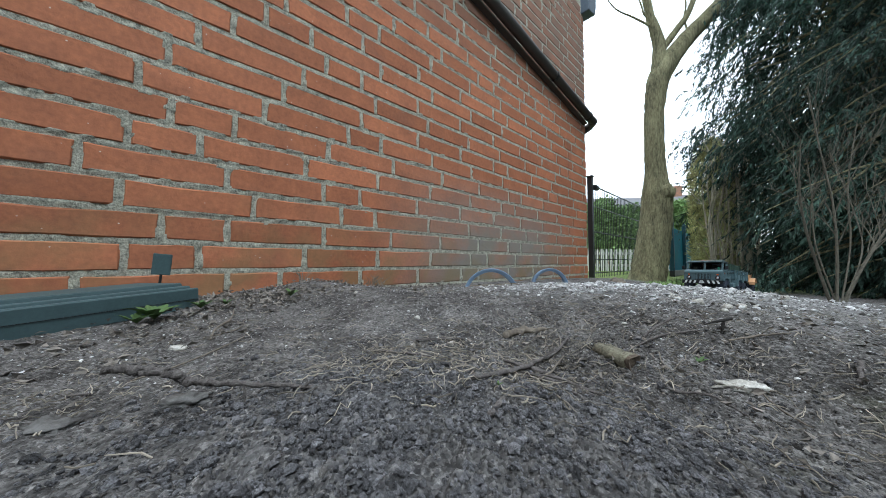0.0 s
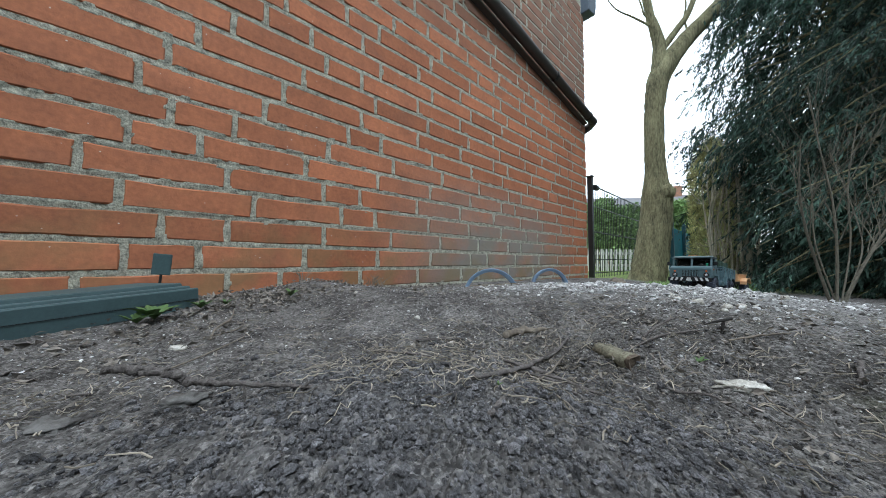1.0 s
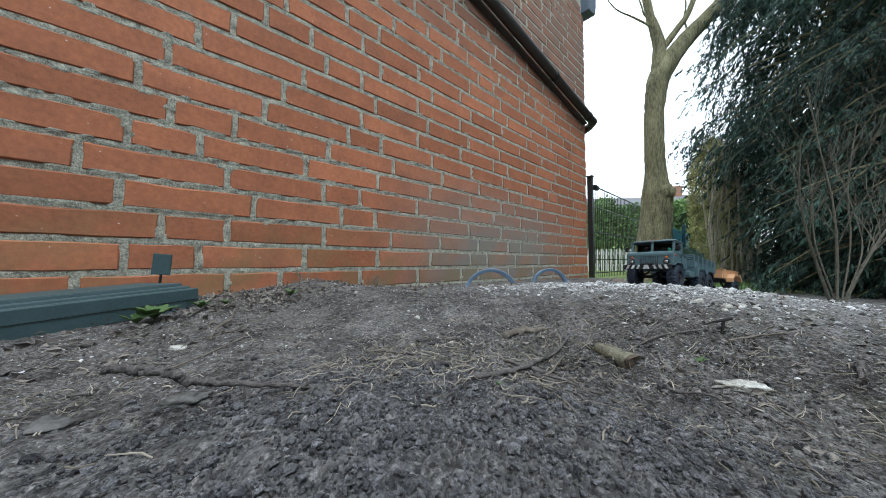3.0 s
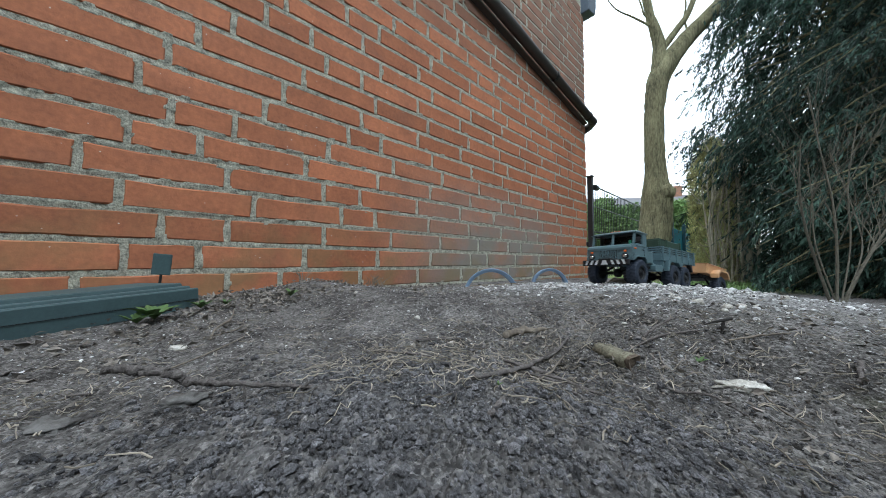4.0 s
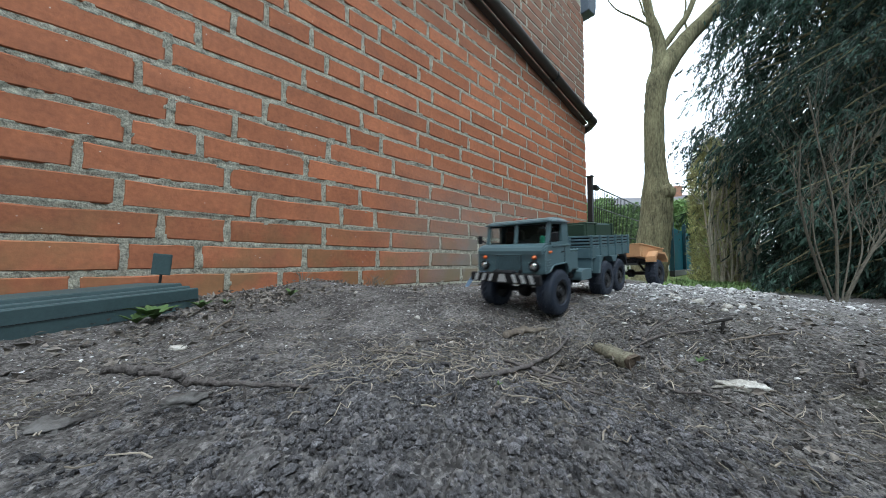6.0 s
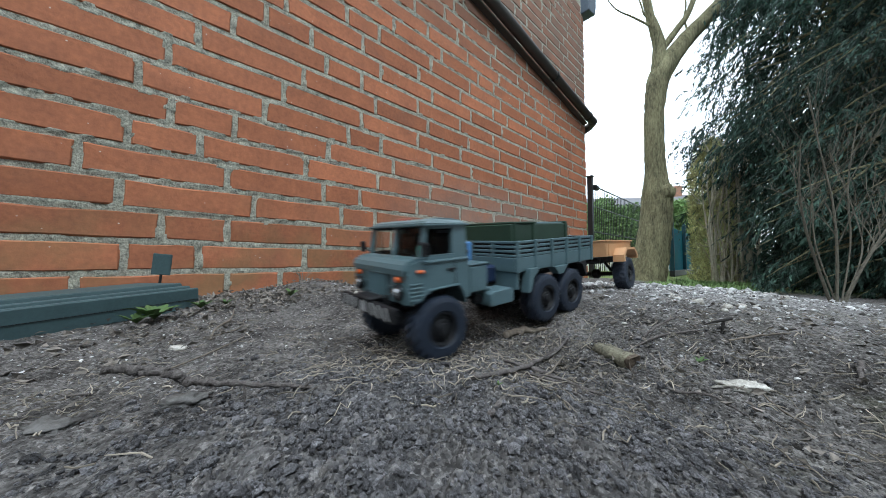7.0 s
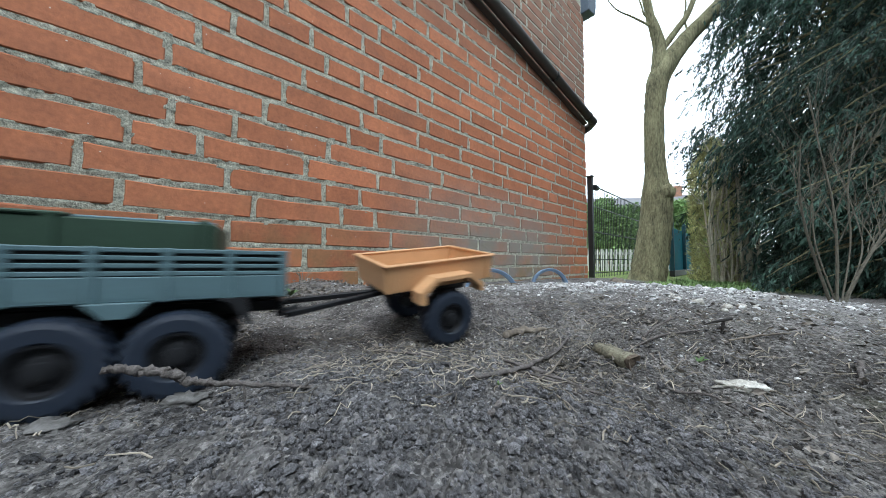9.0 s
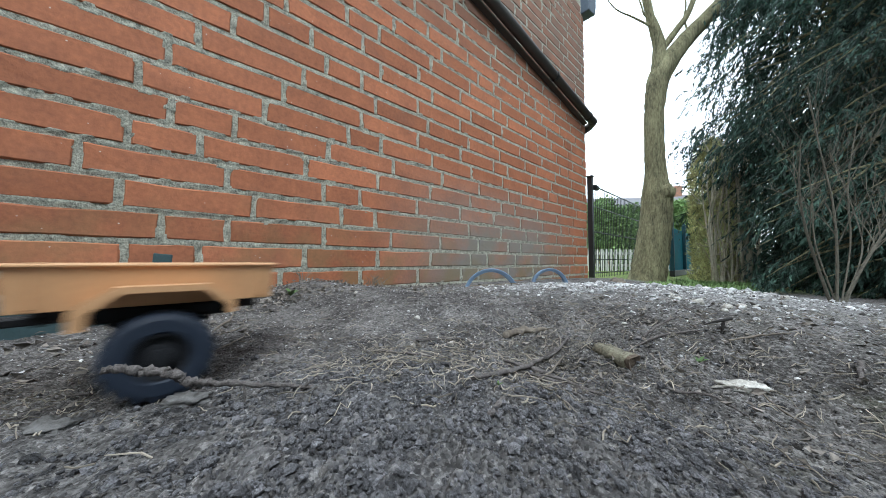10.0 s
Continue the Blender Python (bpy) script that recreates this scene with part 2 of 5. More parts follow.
# ---- the brick wall: each course a start and its run of stretchers (S) and headers (H) ----
COURSE, STRETCHER, JOINT, WALL_END = 0.0667, 0.24, 0.0125, 2.335
BED = 0.0762
COURSES = {
    -1: (-0.51, "SSSSHSSSSSSSSS"), 0: (-0.489, "HSSHSSSHSSSSSS"), 1: (-0.546, "SSHSSSSHSSSSSS"), 2: (-0.492, "SSHSSSSSHSSSSS"), 3: (-0.557, "SSSSHSSSSHSSSS"),
    4: (-0.615, "SSSSHSSSSSSHSS"), 5: (-0.549, "SSHSSSSSHSSSSS"), 6: (-0.484, "SSHSSSSSHSSSSS"), 7: (-0.538, "SSSSHSSSSSHSSS"), 8: (-0.492, "SSSSSSSHSSSSSS"),
    9: (-0.44, "SSSSSSSSHSSSSS"), 10: (-0.373, "SSSHSSSSSSHSSS"), 11: (-0.30, "SSHSSSSSHSSSSS"), 12: (-0.251, "SSSSSSHSSSSSSS"), 13: (-0.069, "SSHSSSSSSHSSSS"), 14: (-0.128, "SSSSSHSSSSSSSS"),
    15: (-0.203, "SSSSSSSHSSSSSS"), 16: (-0.031, "SSSSSSHSSSSSSS"),
}


def brick_material():
    m = material("red_brick", (0.455, 0.170, 0.084), 0.82, tint=(0.285, 0.112, 0.062), scale=13, fine=7, bump=0.6, dist=0.0012, obrand=-0.17, spec=0.25)
    n, l = m.node_tree.nodes, m.node_tree.links
    b = n["Principled BSDF"]
    src = b.inputs["Base Color"].links[0].from_socket
    geo = n.new("ShaderNodeNewGeometry")

    def layer(src, fac, colour):
        x = n.new("ShaderNodeMix")
        x.data_type = "RGBA"
        x.inputs["B"].default_value = (*colour, 1)
        l.new(fac, x.inputs["Factor"]), l.new(src, x.inputs["A"])
        return x.outputs["Result"]

    def grey(s, lo, hi, a=0.0, c=1.0):
        r = n.new("ShaderNodeMapRange")
        for k, v in (("From Min", lo), ("From Max", hi), ("To Min", a), ("To Max", c)):
            r.inputs[k].default_value = v
        l.new(s, r.inputs["Value"])
        return r.outputs["Result"]

    def tex(scale, detail=4.0):
        t = n.new("ShaderNodeTexNoise")
        t.inputs["Scale"].default_value, t.inputs["Detail"].default_value = scale, detail
        l.new(geo.outputs["Position"], t.inputs["Vector"])
        return t.outputs["Fac"]

    # soot and scuffs
    src = layer(src, grey(tex(7), 0.56, 0.76, 0, 0.5), (0.17, 0.085, 0.06))
    # old cement smears low on the wall
    sep = n.new("ShaderNodeSeparateXYZ")
    l.new(geo.outputs["Position"], sep.inputs[0])
    fac = None
    for f in (grey(sep.outputs["Y"], 0.50, 0.95), grey(sep.outputs["Y"], 2.15, 1.55), grey(sep.outputs["Z"], 0.52, 0.20), grey(tex(6, 5), 0.32, 0.52, 0.45, 0.95)):
        if fac is None:
            fac = f
        else:
            x = n.new("ShaderNodeMath")
            x.operation = "MULTIPLY"
            l.new(fac, x.inputs[0]), l.new(f, x.inputs[1])
            fac = x.outputs[0]
    src = layer(src, fac, (0.21, 0.20, 0.18))
    # green algae on the damp foot, weathered grey-brown bricks high up
    foot = n.new("ShaderNodeMath")
    foot.operation = "MULTIPLY"
    l.new(grey(sep.outputs["Z"], 0.30, 0.02), foot.inputs[0]), l.new(grey(tex(11, 5), 0.42, 0.62, 0.0, 0.6), foot.inputs[1])
    src = layer(src, foot.outputs[0], (0.20, 0.155, 0.075))
    high = n.new("ShaderNodeMath")
    high.operation = "MULTIPLY"
    l.new(grey(sep.outputs["Z"], 1.0, 1.38), high.inputs[0]), l.new(grey(tex(5, 5), 0.3, 0.6, 0.5, 0.92), high.inputs[1])
    src = layer(src, high.outputs[0], (0.19, 0.125, 0.095))
    # pale flecks of lime
    v = n.new("ShaderNodeTexVoronoi")
    v.inputs["Scale"].default_value = 48
    l.new(geo.outputs["Position"], v.inputs["Vector"])
    keep = n.new("ShaderNodeMath")
    keep.operation = "MULTIPLY"
    l.new(grey(v.outputs["Distance"], 0.085, 0.05), keep.inputs[0]), l.new(grey(tex(23), 0.50, 0.56), keep.inputs[1])
    src = layer(src, keep.outputs[0], (0.6, 0.52, 0.45))
    l.new(src, b.inputs["Base Color"])
    return m


BRICK_RED = brick_material()
MORTAR = material("mortar", (0.62, 0.61, 0.50), 0.95, tint=(0.11, 0.11, 0.095), scale=55, fine=5, bump=1.0, dist=0.004, spec=0.1, obrand=-0.001)
wall = tagged(part("wall_1", box((0.2, WALL_END + 3.0, 3.3), (-0.108, (WALL_END - 3.0) / 2, 1.45)), MORTAR), "weathered red brick house wall with grey mortar joints", "wall", kind="structure")
wall_2 = tagged(part("wall_2", box((3.5, 0.2, 3.3), (-1.96, WALL_END - 0.1, 1.45)), BRICK_RED), "red brick end wall of the house", "wall", kind="structure")


def brick_runs():
    """Every brick of the wall: its kind, near end, far end and course height."""
    rng = random.Random(5)
    for c in range(-1, 31):
        start, run = COURSES[c] if c in COURSES else (rng.choice((0.25, 0.31, 0.37, 0.43)), "".join(rng.choice("SSSH") for _ in range(12)))
        y = start
        for k in run:
            length = STRETCHER if k == "S" else STRETCHER / 2
            a, b = y + JOINT / 2, y + length - JOINT / 2
            y += length
            if a > WALL_END - 0.03:
                break
            yield k, a, b, BED + (c - 0.5) * COURSE


def mortar_face():
    """The joints: crumbly mortar nearly flush with the bricks, pitted, and smeared over some of their edges."""
    ys, zs = np.arange(-0.6, WALL_END - 0.004, 0.0058), np.arange(-0.12, 2.15, 0.0056)
    Y, Z = np.meshgrid(ys, zs)
    inside = np.full(Y.shape, -1.0)
    half = (COURSE - JOINT) / 2
    for _, a, b, z in brick_runs():
        j0, j1 = np.searchsorted(zs, z - half - 0.001), np.searchsorted(zs, z + half + 0.001)
        i0, i1 = np.searchsorted(ys, a - 0.001), np.searchsorted(ys, b + 0.001)
        yy, zz = Y[j0:j1, i0:i1], Z[j0:j1, i0:i1]
        d = np.minimum(np.minimum(yy - a, b - yy), np.minimum(zz - z + half, z + half - zz))
        inside[j0:j1, i0:i1] = np.maximum(inside[j0:j1, i0:i1], d)
    X = np.full(Y.shape, -0.012)
    X[inside < 0.013] = -0.0036
    for j, i in zip(*np.nonzero(inside < 0.006)):
        y, z = ys[i], zs[j]
        lap = 0.0012 + 0.0055 * noise.noise((y * 34, z * 34, 5.0))
        rough = 0.0024 * noise.noise((y * 75, z * 75, 0.0)) + 0.0022 * noise.noise((y * 17, z * 17, 3.0))
        if inside[j, i] < 0:
            X[j, i] = -0.0022 + rough
        elif inside[j, i] < lap:
            X[j, i] = 0.0010 + 0.35 * rough
    w = len(ys)
    a = (np.arange(len(zs) - 1)[:, None] * w + np.arange(w - 1)[None, :]).ravel()
    me = raw_mesh("joints", np.stack([X.ravel(), Y.ravel(), Z.ravel()], 1), np.stack([a, a + 1, a + w + 1, a + w], 1), MORTAR, True)
    ob = new("joints", me)
    ob.parent = wall
    tagged(ob, "grey lime mortar joints")


def brick_mesh(length, rng):
    """A brick whose front arrises are worn uneven."""
    h, half = (COURSE - JOINT) / 2, length / 2
    rim = [(-half, -h), (-half * 0.4, -h), (half * 0.3, -h), (half, -h), (half, 0), (half, h), (half * 0.45, h), (-half * 0.35, h), (-half, h), (-half, 0)]
    bm = bmesh.new()
    rim = [(y + rng.uniform(-0.0018, 0.0018), z + rng.uniform(-0.0017, 0.0017)) for y, z in rim]
    rings = []
    for x, inset in ((-0.09, 0.0), (-0.0026, 0.0), (0.0, 0.0024)):
        ring = []
        for y, z in rim:
            k = inset * rng.uniform(0.5, 1.7)
            ring.append(bm.verts.new((x + rng.uniform(-0.0006, 0.0006), y - math.copysign(k, y), z - (math.copysign(k, z) if abs(z) > 0.01 else 0))))
        rings.append(ring)
    for a, b in zip(rings, rings[1:]):
        for i in range(10):
            j = (i + 1) % 10
            bm.faces.new((a[i], a[j], b[j], b[i]))
    bm.faces.new(rings[-1])
    bmesh.ops.recalc_face_normals(bm, faces=bm.faces)
    return mesh_of(bm, "brick", BRICK_RED)


def lay_bricks():
    rng = random.Random(6)
    forms = {k: [brick_mesh(length - JOINT, rng) for _ in range(12)] for k, length in (("S", STRETCHER), ("H", STRETCHER / 2))}
    for k, a, b, z in brick_runs():
        m = pose(rng.uniform(-0.0010, 0.0012), (a + b) / 2, z, rng.uniform(-0.35, 0.35), 0, 0)
        if b > WALL_END:
            m = pose(0, (a + WALL_END) / 2, z) @ Matrix.Diagonal((1, (WALL_END - a) / (b - a), 1, 1))
        ob = new("brick", rng.choice(forms[k]))
        ob.parent = wall
        ob.matrix_basis = m


mortar_face()
PIPE_GREY = material("pipe_paint", (0.055, 0.05, 0.045), 0.45, vary=0.3, scale=25, bump=0.1)
SLATE_BLUE = material("slate_blue_metal", (0.10, 0.13, 0.17), 0.5, scale=30, bump=0.1)


def wall_pipe():
    pipe = tagged(new("drainpipe"), "dark painted drainpipe sloping along the brick wall", "drainpipe")
    line, rad = smooth_line([(0.048, 0.2, 1.505), (0.048, 1.112, 1.364), (0.048, 2.26, 1.187), (0.045, 2.345, 1.172), (0.012, 2.395, 1.160), (-0.04, 2.40, 1.14), (-0.10, 2.40, 1.10)], [0.028] * 7, 6)
    part("pipe", tube(line, rad, 14), PIPE_GREY, pipe, smooth=True)
    for y in (1.0, 1.75, 2.27):
        z = 1.505 - (y - 0.2) * 0.1546
        part("bracket", lathe([(0.031, -0.008), (0.032, 0.008)], 16), BLACK, pipe).matrix_basis = pose(0.048, y, z, 0, 0, 90)
    # the dark band of shade below the pipe, modelled as a thin strip
    part("ledge", box((0.035, 2.2, 0.012), (0.0185, 1.2, 1.31), 0.003, turn=pose(0, 0, 0, -8.8)), PIPE_GREY, pipe, "dark strip standing in for the shade under the pipe")
    head = tagged(new("gutter_end"), "blue-grey metal gutter end at the house corner", "gutter")
    part("hopper", prism([(-0.07, 0.0), (0.05, 0.02), (0.075, 0.10), (0.075, 0.30), (-0.07, 0.30)], -0.10, 0.06, bevel=0.006), SLATE_BLUE, head)
    part("rim", box((0.19, 0.17, 0.02), (-0.02, 0, 0.305), 0.004), SLATE_BLUE, head)
    head.matrix_basis = pose(0.0, WALL_END + 0.03, 2.02)


wall_pipe()


# ---- beside the wall ----
def green_edging():
    """A ribbed length of dark green plastic lying askew in front of the wall."""
    beam = tagged(new("plastic_plank"), "dark green ribbed plastic plank lying on the earth", "plank")
    outline = [(0.0, 0.0), (0.0, 0.0365), (0.0012, 0.0385), (0.0050, 0.0390), (0.0056, 0.0375), (0.0120, 0.0382), (0.0128, 0.0415), (0.0140, 0.0428), (0.0180, 0.0432), (0.0187, 0.0416), (0.0240, 0.0424), (0.0250, 0.0470), (0.0270, 0.0482), (0.0850, 0.0505), (0.0850, 0.0)]
    bm = prism(outline, -0.62, 0.0)
    for v in bm.verts:
        if v.co.x > -0.01:
            v.co.x -= 0.55 * max(v.co.y, 0.0)
    part("board", bm, GREEN_PLASTIC, beam)
    part("seam", box((0.60, 0.0012, 0.0009), (-0.30, -0.0004, 0.0185)), BLACK, beam, "shallow seam along the side")
    beam.matrix_basis = pose(0.186, 0.046, ground_z(0.186, 0.046) - 0.004, 0.0, -2.6, math.degrees(math.atan2(0.896, -0.443)))
    tag = tagged(new("plant_tag"), "small dark green square plastic tag on a thin stem", "plant tag")
    part("plate", box((0.036, 0.003, 0.042), (0, 0, 0.094), 0.001), GREEN_PLASTIC, tag)
    part("stem", cyl(0.0022, 0.0022, (0, 0, -0.01), (0.001, 0, 0.075), seg=8), BLACK, tag)
    tag.matrix_basis = pose(0.078, -0.014, ground_z(0.078, -0.014) - 0.012, 0, 5, 52)


green_edging()


def blue_hoop(at, width, height):
    hoop = tagged(new("garden_hoop"), "blue plastic half hoop standing in the soil", "hoop", "blue hoops by the wall")
    R = (width * width / 4 + height * height) / (2 * height)
    bm = bmesh.new()
    prev = None
    n = 28
    reach = math.asin(min(1, width / 2 / R)) * 1.12
    for i in range(n + 1):
        a = -reach + 2 * reach * i / n
        ring = []
        for r, d in ((R, -0.016), (R, 0.016), (R - 0.003, 0.018), (R - 0.011, 0.014), (R - 0.011, -0.014), (R - 0.003, -0.018)):
            ring.append(bm.verts.new((r * math.sin(a), d, height - R + r * math.cos(a))))
        if prev:
            for k in range(6):
                bm.faces.new((prev[k], prev[(k + 1) % 6], ring[(k + 1) % 6], ring[k]))
        else:
            bm.faces.new(ring)
        prev = ring
    bm.faces.new(prev[::-1])
    bmesh.ops.recalc_face_normals(bm, faces=bm.faces)
    part("band", bm, BLUE, hoop, smooth=False)
    part("rim", tube([(R * 1.004 * math.sin(-reach + 2 * reach * i / 24), -0.017, height - R + R * 1.004 * math.cos(-reach + 2 * reach * i / 24)) for i in range(25)], [0.0028] * 25, 6), BLUE, hoop, "rounded pale blue rim")
    hoop.matrix_basis = pose(at[0], at[1], at[2], 0, 0, 47)


blue_hoop((0.202, 0.90, 0.012), 0.186, 0.060)
blue_hoop((0.17, 1.41, -0.005), 0.172, 0.070)
WOOD = material("weathered_wood", (0.24, 0.205, 0.165), 0.85, tint=(0.10, 0.083, 0.07), scale=30, fine=6, bump=0.5)
slat = tagged(part("plank", box((0.17, 0.02, 0.006), (0, 0, 0), 0.002), WOOD), "thin weathered wooden slat lying by a blue hoop", "slat")
slat.matrix_basis = pose(0.235, 0.87, ground_z(0.235, 0.87) + 0.004, 0, -3, 49)


# ---- gate, teal fence, far garden ----
def garden_gate():
    gate = tagged(new("garden_gate"), "black metal bar gate on a square post", "gate")
    z0 = -0.12
    post = part("post", box((0.05, 0.05, 1.14), (0, 0, z0 + 0.57), 0.004), BLACK, gate)
    part("cap", box((0.068, 0.068, 0.012), (0, 0, z0 + 1.146), 0.003), BLACK, post)
    part("hinge", cyl(0.03, 0.03, (0.03, 0.04, z0 + 1.03), (0.03, 0.10, z0 + 1.03), seg=12), BLACK, gate)
    for z in (z0 + 0.10, z0 + 0.25, z0 + 0.55, z0 + 0.83, z0 + 1.06):
        part("rail", box((0.012, 1.95, 0.012), (0, 1.02, z), 0.002), BLACK, gate)
    bar = box((0.005, 0.005, 1.02), (0, 0, 0), 0.001)
    me = mesh_of(bar, "bar", BLACK)
    for i in range(34):
        b = new("bar", me)
        b.parent = gate
        b.matrix_basis = pose(0, 0.08 + i * 0.057, z0 + 0.56)
    gate.matrix_basis = pose(-0.353, 3.347, 0)


garden_gate()
TEAL_POST = material("teal_post", (0.008, 0.06, 0.085), 0.6, vary=0.3, scale=8, bump=0.1)
TEAL = material("teal_sheet", (0.012, 0.15, 0.20), 0.8, vary=0.3, scale=8, bump=0.1, spec=0.1)


def teal_fence():
    fence = tagged(new("sheet_fence"), "teal painted sheet fence with dark posts", "fence")
    for i in range(3):
        y = 5.2 + i * 0.95
        part("panel", box((0.02, 0.93, 0.66), (0, y + 0.47, 0.27), 0.003), TEAL, fence)
        p_ = part("post", box((0.05, 0.05, 0.82), (0.03, y, 0.28), 0.004), TEAL_POST, fence)
        part("cap", cyl(0.03, 0.012, (0.03, y, 0.69), (0.03, y, 0.73), seg=10), TEAL_POST, p_)
    part("base_rail", box((0.06, 2.9, 0.08), (0.03, 6.6, -0.06), 0.004), BLACK, fence)
    fence.matrix_basis = pose(0.0, 0, 0)


teal_fence()


def leaf_material(name, base, tint, rough=0.6, scale=2.2, fine=9, bump=0.0, spread=(0.55, 1.5)):
    m = material(name, base, rough, tint=tint, scale=scale, fine=fine, bump=bump, spec=0.3, obrand=-0.001)
    n, l = m.node_tree.nodes, m.node_tree.links
    b = n["Principled BSDF"]
    src = b.inputs["Base Color"].links[0].from_socket
    geo = n.new("ShaderNodeNewGeometry")
    r = n.new("ShaderNodeMapRange")
    r.inputs["To Min"].default_value, r.inputs["To Max"].default_value = spread
    l.new(geo.outputs["Random Per Island"], r.inputs["Value"])
    h = n.new("ShaderNodeHueSaturation")
    l.new(r.outputs["Result"], h.inputs["Value"]), l.new(src, h.inputs["Color"])
    l.new(h.outputs["Color"], b.inputs["Base Color"])
    return m


CONIFER = leaf_material("conifer_needles", (0.062, 0.116, 0.086), (0.014, 0.030, 0.022), spread=(0.30, 1.8))
THUJA = leaf_material("thuja_scales", (0.62, 0.60, 0.30), (0.36, 0.36, 0.17))
HEDGE = leaf_material("hedge_leaves", (0.27, 0.40, 0.15), (0.11, 0.18, 0.07))
WEED = leaf_material("weed_leaves", (0.15, 0.24, 0.08), (0.08, 0.14, 0.05))
STEM = material("shrub_stem", (0.19, 0.18, 0.14), 0.85, tint=(0.075, 0.07, 0.055), scale=40, fine=6, bump=0.5, dist=0.003)
PALE_STEM = material("pale_stem", (0.60, 0.55, 0.42), 0.85, tint=(0.28, 0.24, 0.175), scale=30, fine=6, bump=0.5, dist=0.004)


def blades(name, at, way, length, width, mat, rng, bend=0.25):
    """Many narrow leaves, each a bent two-faced blade from a point along a direction."""
    n = len(at)
    way = way / np.linalg.norm(way, axis=1)[:, None]
    side = np.cross(way, rng.normal(size=(n, 3)))
    side /= np.linalg.norm(side, axis=1)[:, None] + 1e-9
    nor = np.cross(way, side)
    L, W = length[:, None], width[:, None]
    a = at
    mid = at + way * L * 0.5 + nor * L * bend * 0.4
    tip = at + way * L + nor * L * bend * -0.2
    co = np.stack([a, mid + side * W, tip, mid - side * W], 1).reshape(-1, 3)
    quads = np.arange(4 * n).reshape(-1, 4)
    return raw_mesh(name, co, quads, mat)


def conifer(at, height, reach, seed, branches, sprays, lean=0.0, skirt=1.0, label="dark green conifer with drooping feathery sprays"):
    """A tapered trunk, drooping limbs, and sprays of scale leaves hanging from them."""
    rng = np.random.default_rng(seed)
    tree = tagged(new("conifer_tree"), label, "tree")
    part("trunk", tube([(0, 0, -0.2), (0.02, 0, height * 0.5), (0, 0, height)], [reach * 0.06, reach * 0.045, 0.01], 10), BARK, tree, smooth=True)
    P, D, S = [], [], []
    limbs = bmesh.new()
    for i in range(branches):
        z = height * (0.01 + 0.97 * (i / branches) ** 1.3)
        f = z / height
        out = reach * (0.80 + 0.35 * math.sin(math.pi * min(1, f * 1.6)) ** 0.8) * (1 - f) ** 0.45 * rng.uniform(0.68, 1.12)
        out *= skirt + (1 - skirt) * min(1.0, z / 1.5)
        a = rng.uniform(0, 2 * math.pi)
        rise_ = out * rng.uniform(-0.15, 0.35)
        q = []
        for t in np.linspace(0, 1, 5):
            q.append(Vector((math.cos(a) * out * t, math.sin(a) * out * t, z + rise_ * t - out * 0.42 * t * t)))
        tube(q, [0.014, 0.011, 0.008, 0.005, 0.002], 5, limbs)
        k = sprays
        t = rng.uniform(0.25, 1.02, k) ** 0.75
        base = np.stack([np.cos(a) * out * t, np.sin(a) * out * t, z + rise_ * t - out * 0.42 * t * t], 1)
        base += rng.normal(size=(k, 3)) * (0.055, 0.055, 0.04)
        hang = np.stack([np.full(k, math.cos(a)), np.full(k, math.sin(a)), np.full(k, -1.1)], 1) + rng.normal(size=(k, 3)) * 0.55
        P.append(base), D.append(hang), S.append(rng.uniform(0.07, 0.17, k))
    tagged(part("branchwork", limbs, BARK, tree), kind="stuff")
    P, D, S = np.concatenate(P), np.concatenate(D), np.concatenate(S)
    D /= np.linalg.norm(D, axis=1)[:, None]
    m = 17
    t = rng.uniform(0, 1, (len(P), m))
    at_ = P[:, None, :] + D[:, None, :] * (t * S[:, None])[..., None] + np.array([0, 0, -0.35]) * ((t ** 2) * S[:, None])[..., None]
    way = D[:, None, :] * 0.7 + rng.normal(size=(len(P), m, 3)) * 0.34 + np.array([0, 0, -0.55])
    n = at_.shape[0] * m
    me = blades("crown", at_.reshape(-1, 3), way.reshape(-1, 3), rng.uniform(0.025, 0.056, n), rng.uniform(0.0028, 0.0062, n), CONIFER, rng)
    crown = new("crown", me)
    crown.parent = tree
    tree.matrix_basis = pose(at[0], at[1], ground_z(*at) - 0.02, 0, lean, 0)
    return tree


conifer((1.36, 3.90), 5.2, 1.05, 11, 520, 32, skirt=0.56)
conifer((1.78, 2.95), 4.6, 0.92, 12, 360, 25)
conifer((1.85, 5.90), 6.0, 1.25, 13, 260, 18, skirt=0.8)
conifer((2.45, 4.5), 6.0, 1.35, 14, 260, 24)


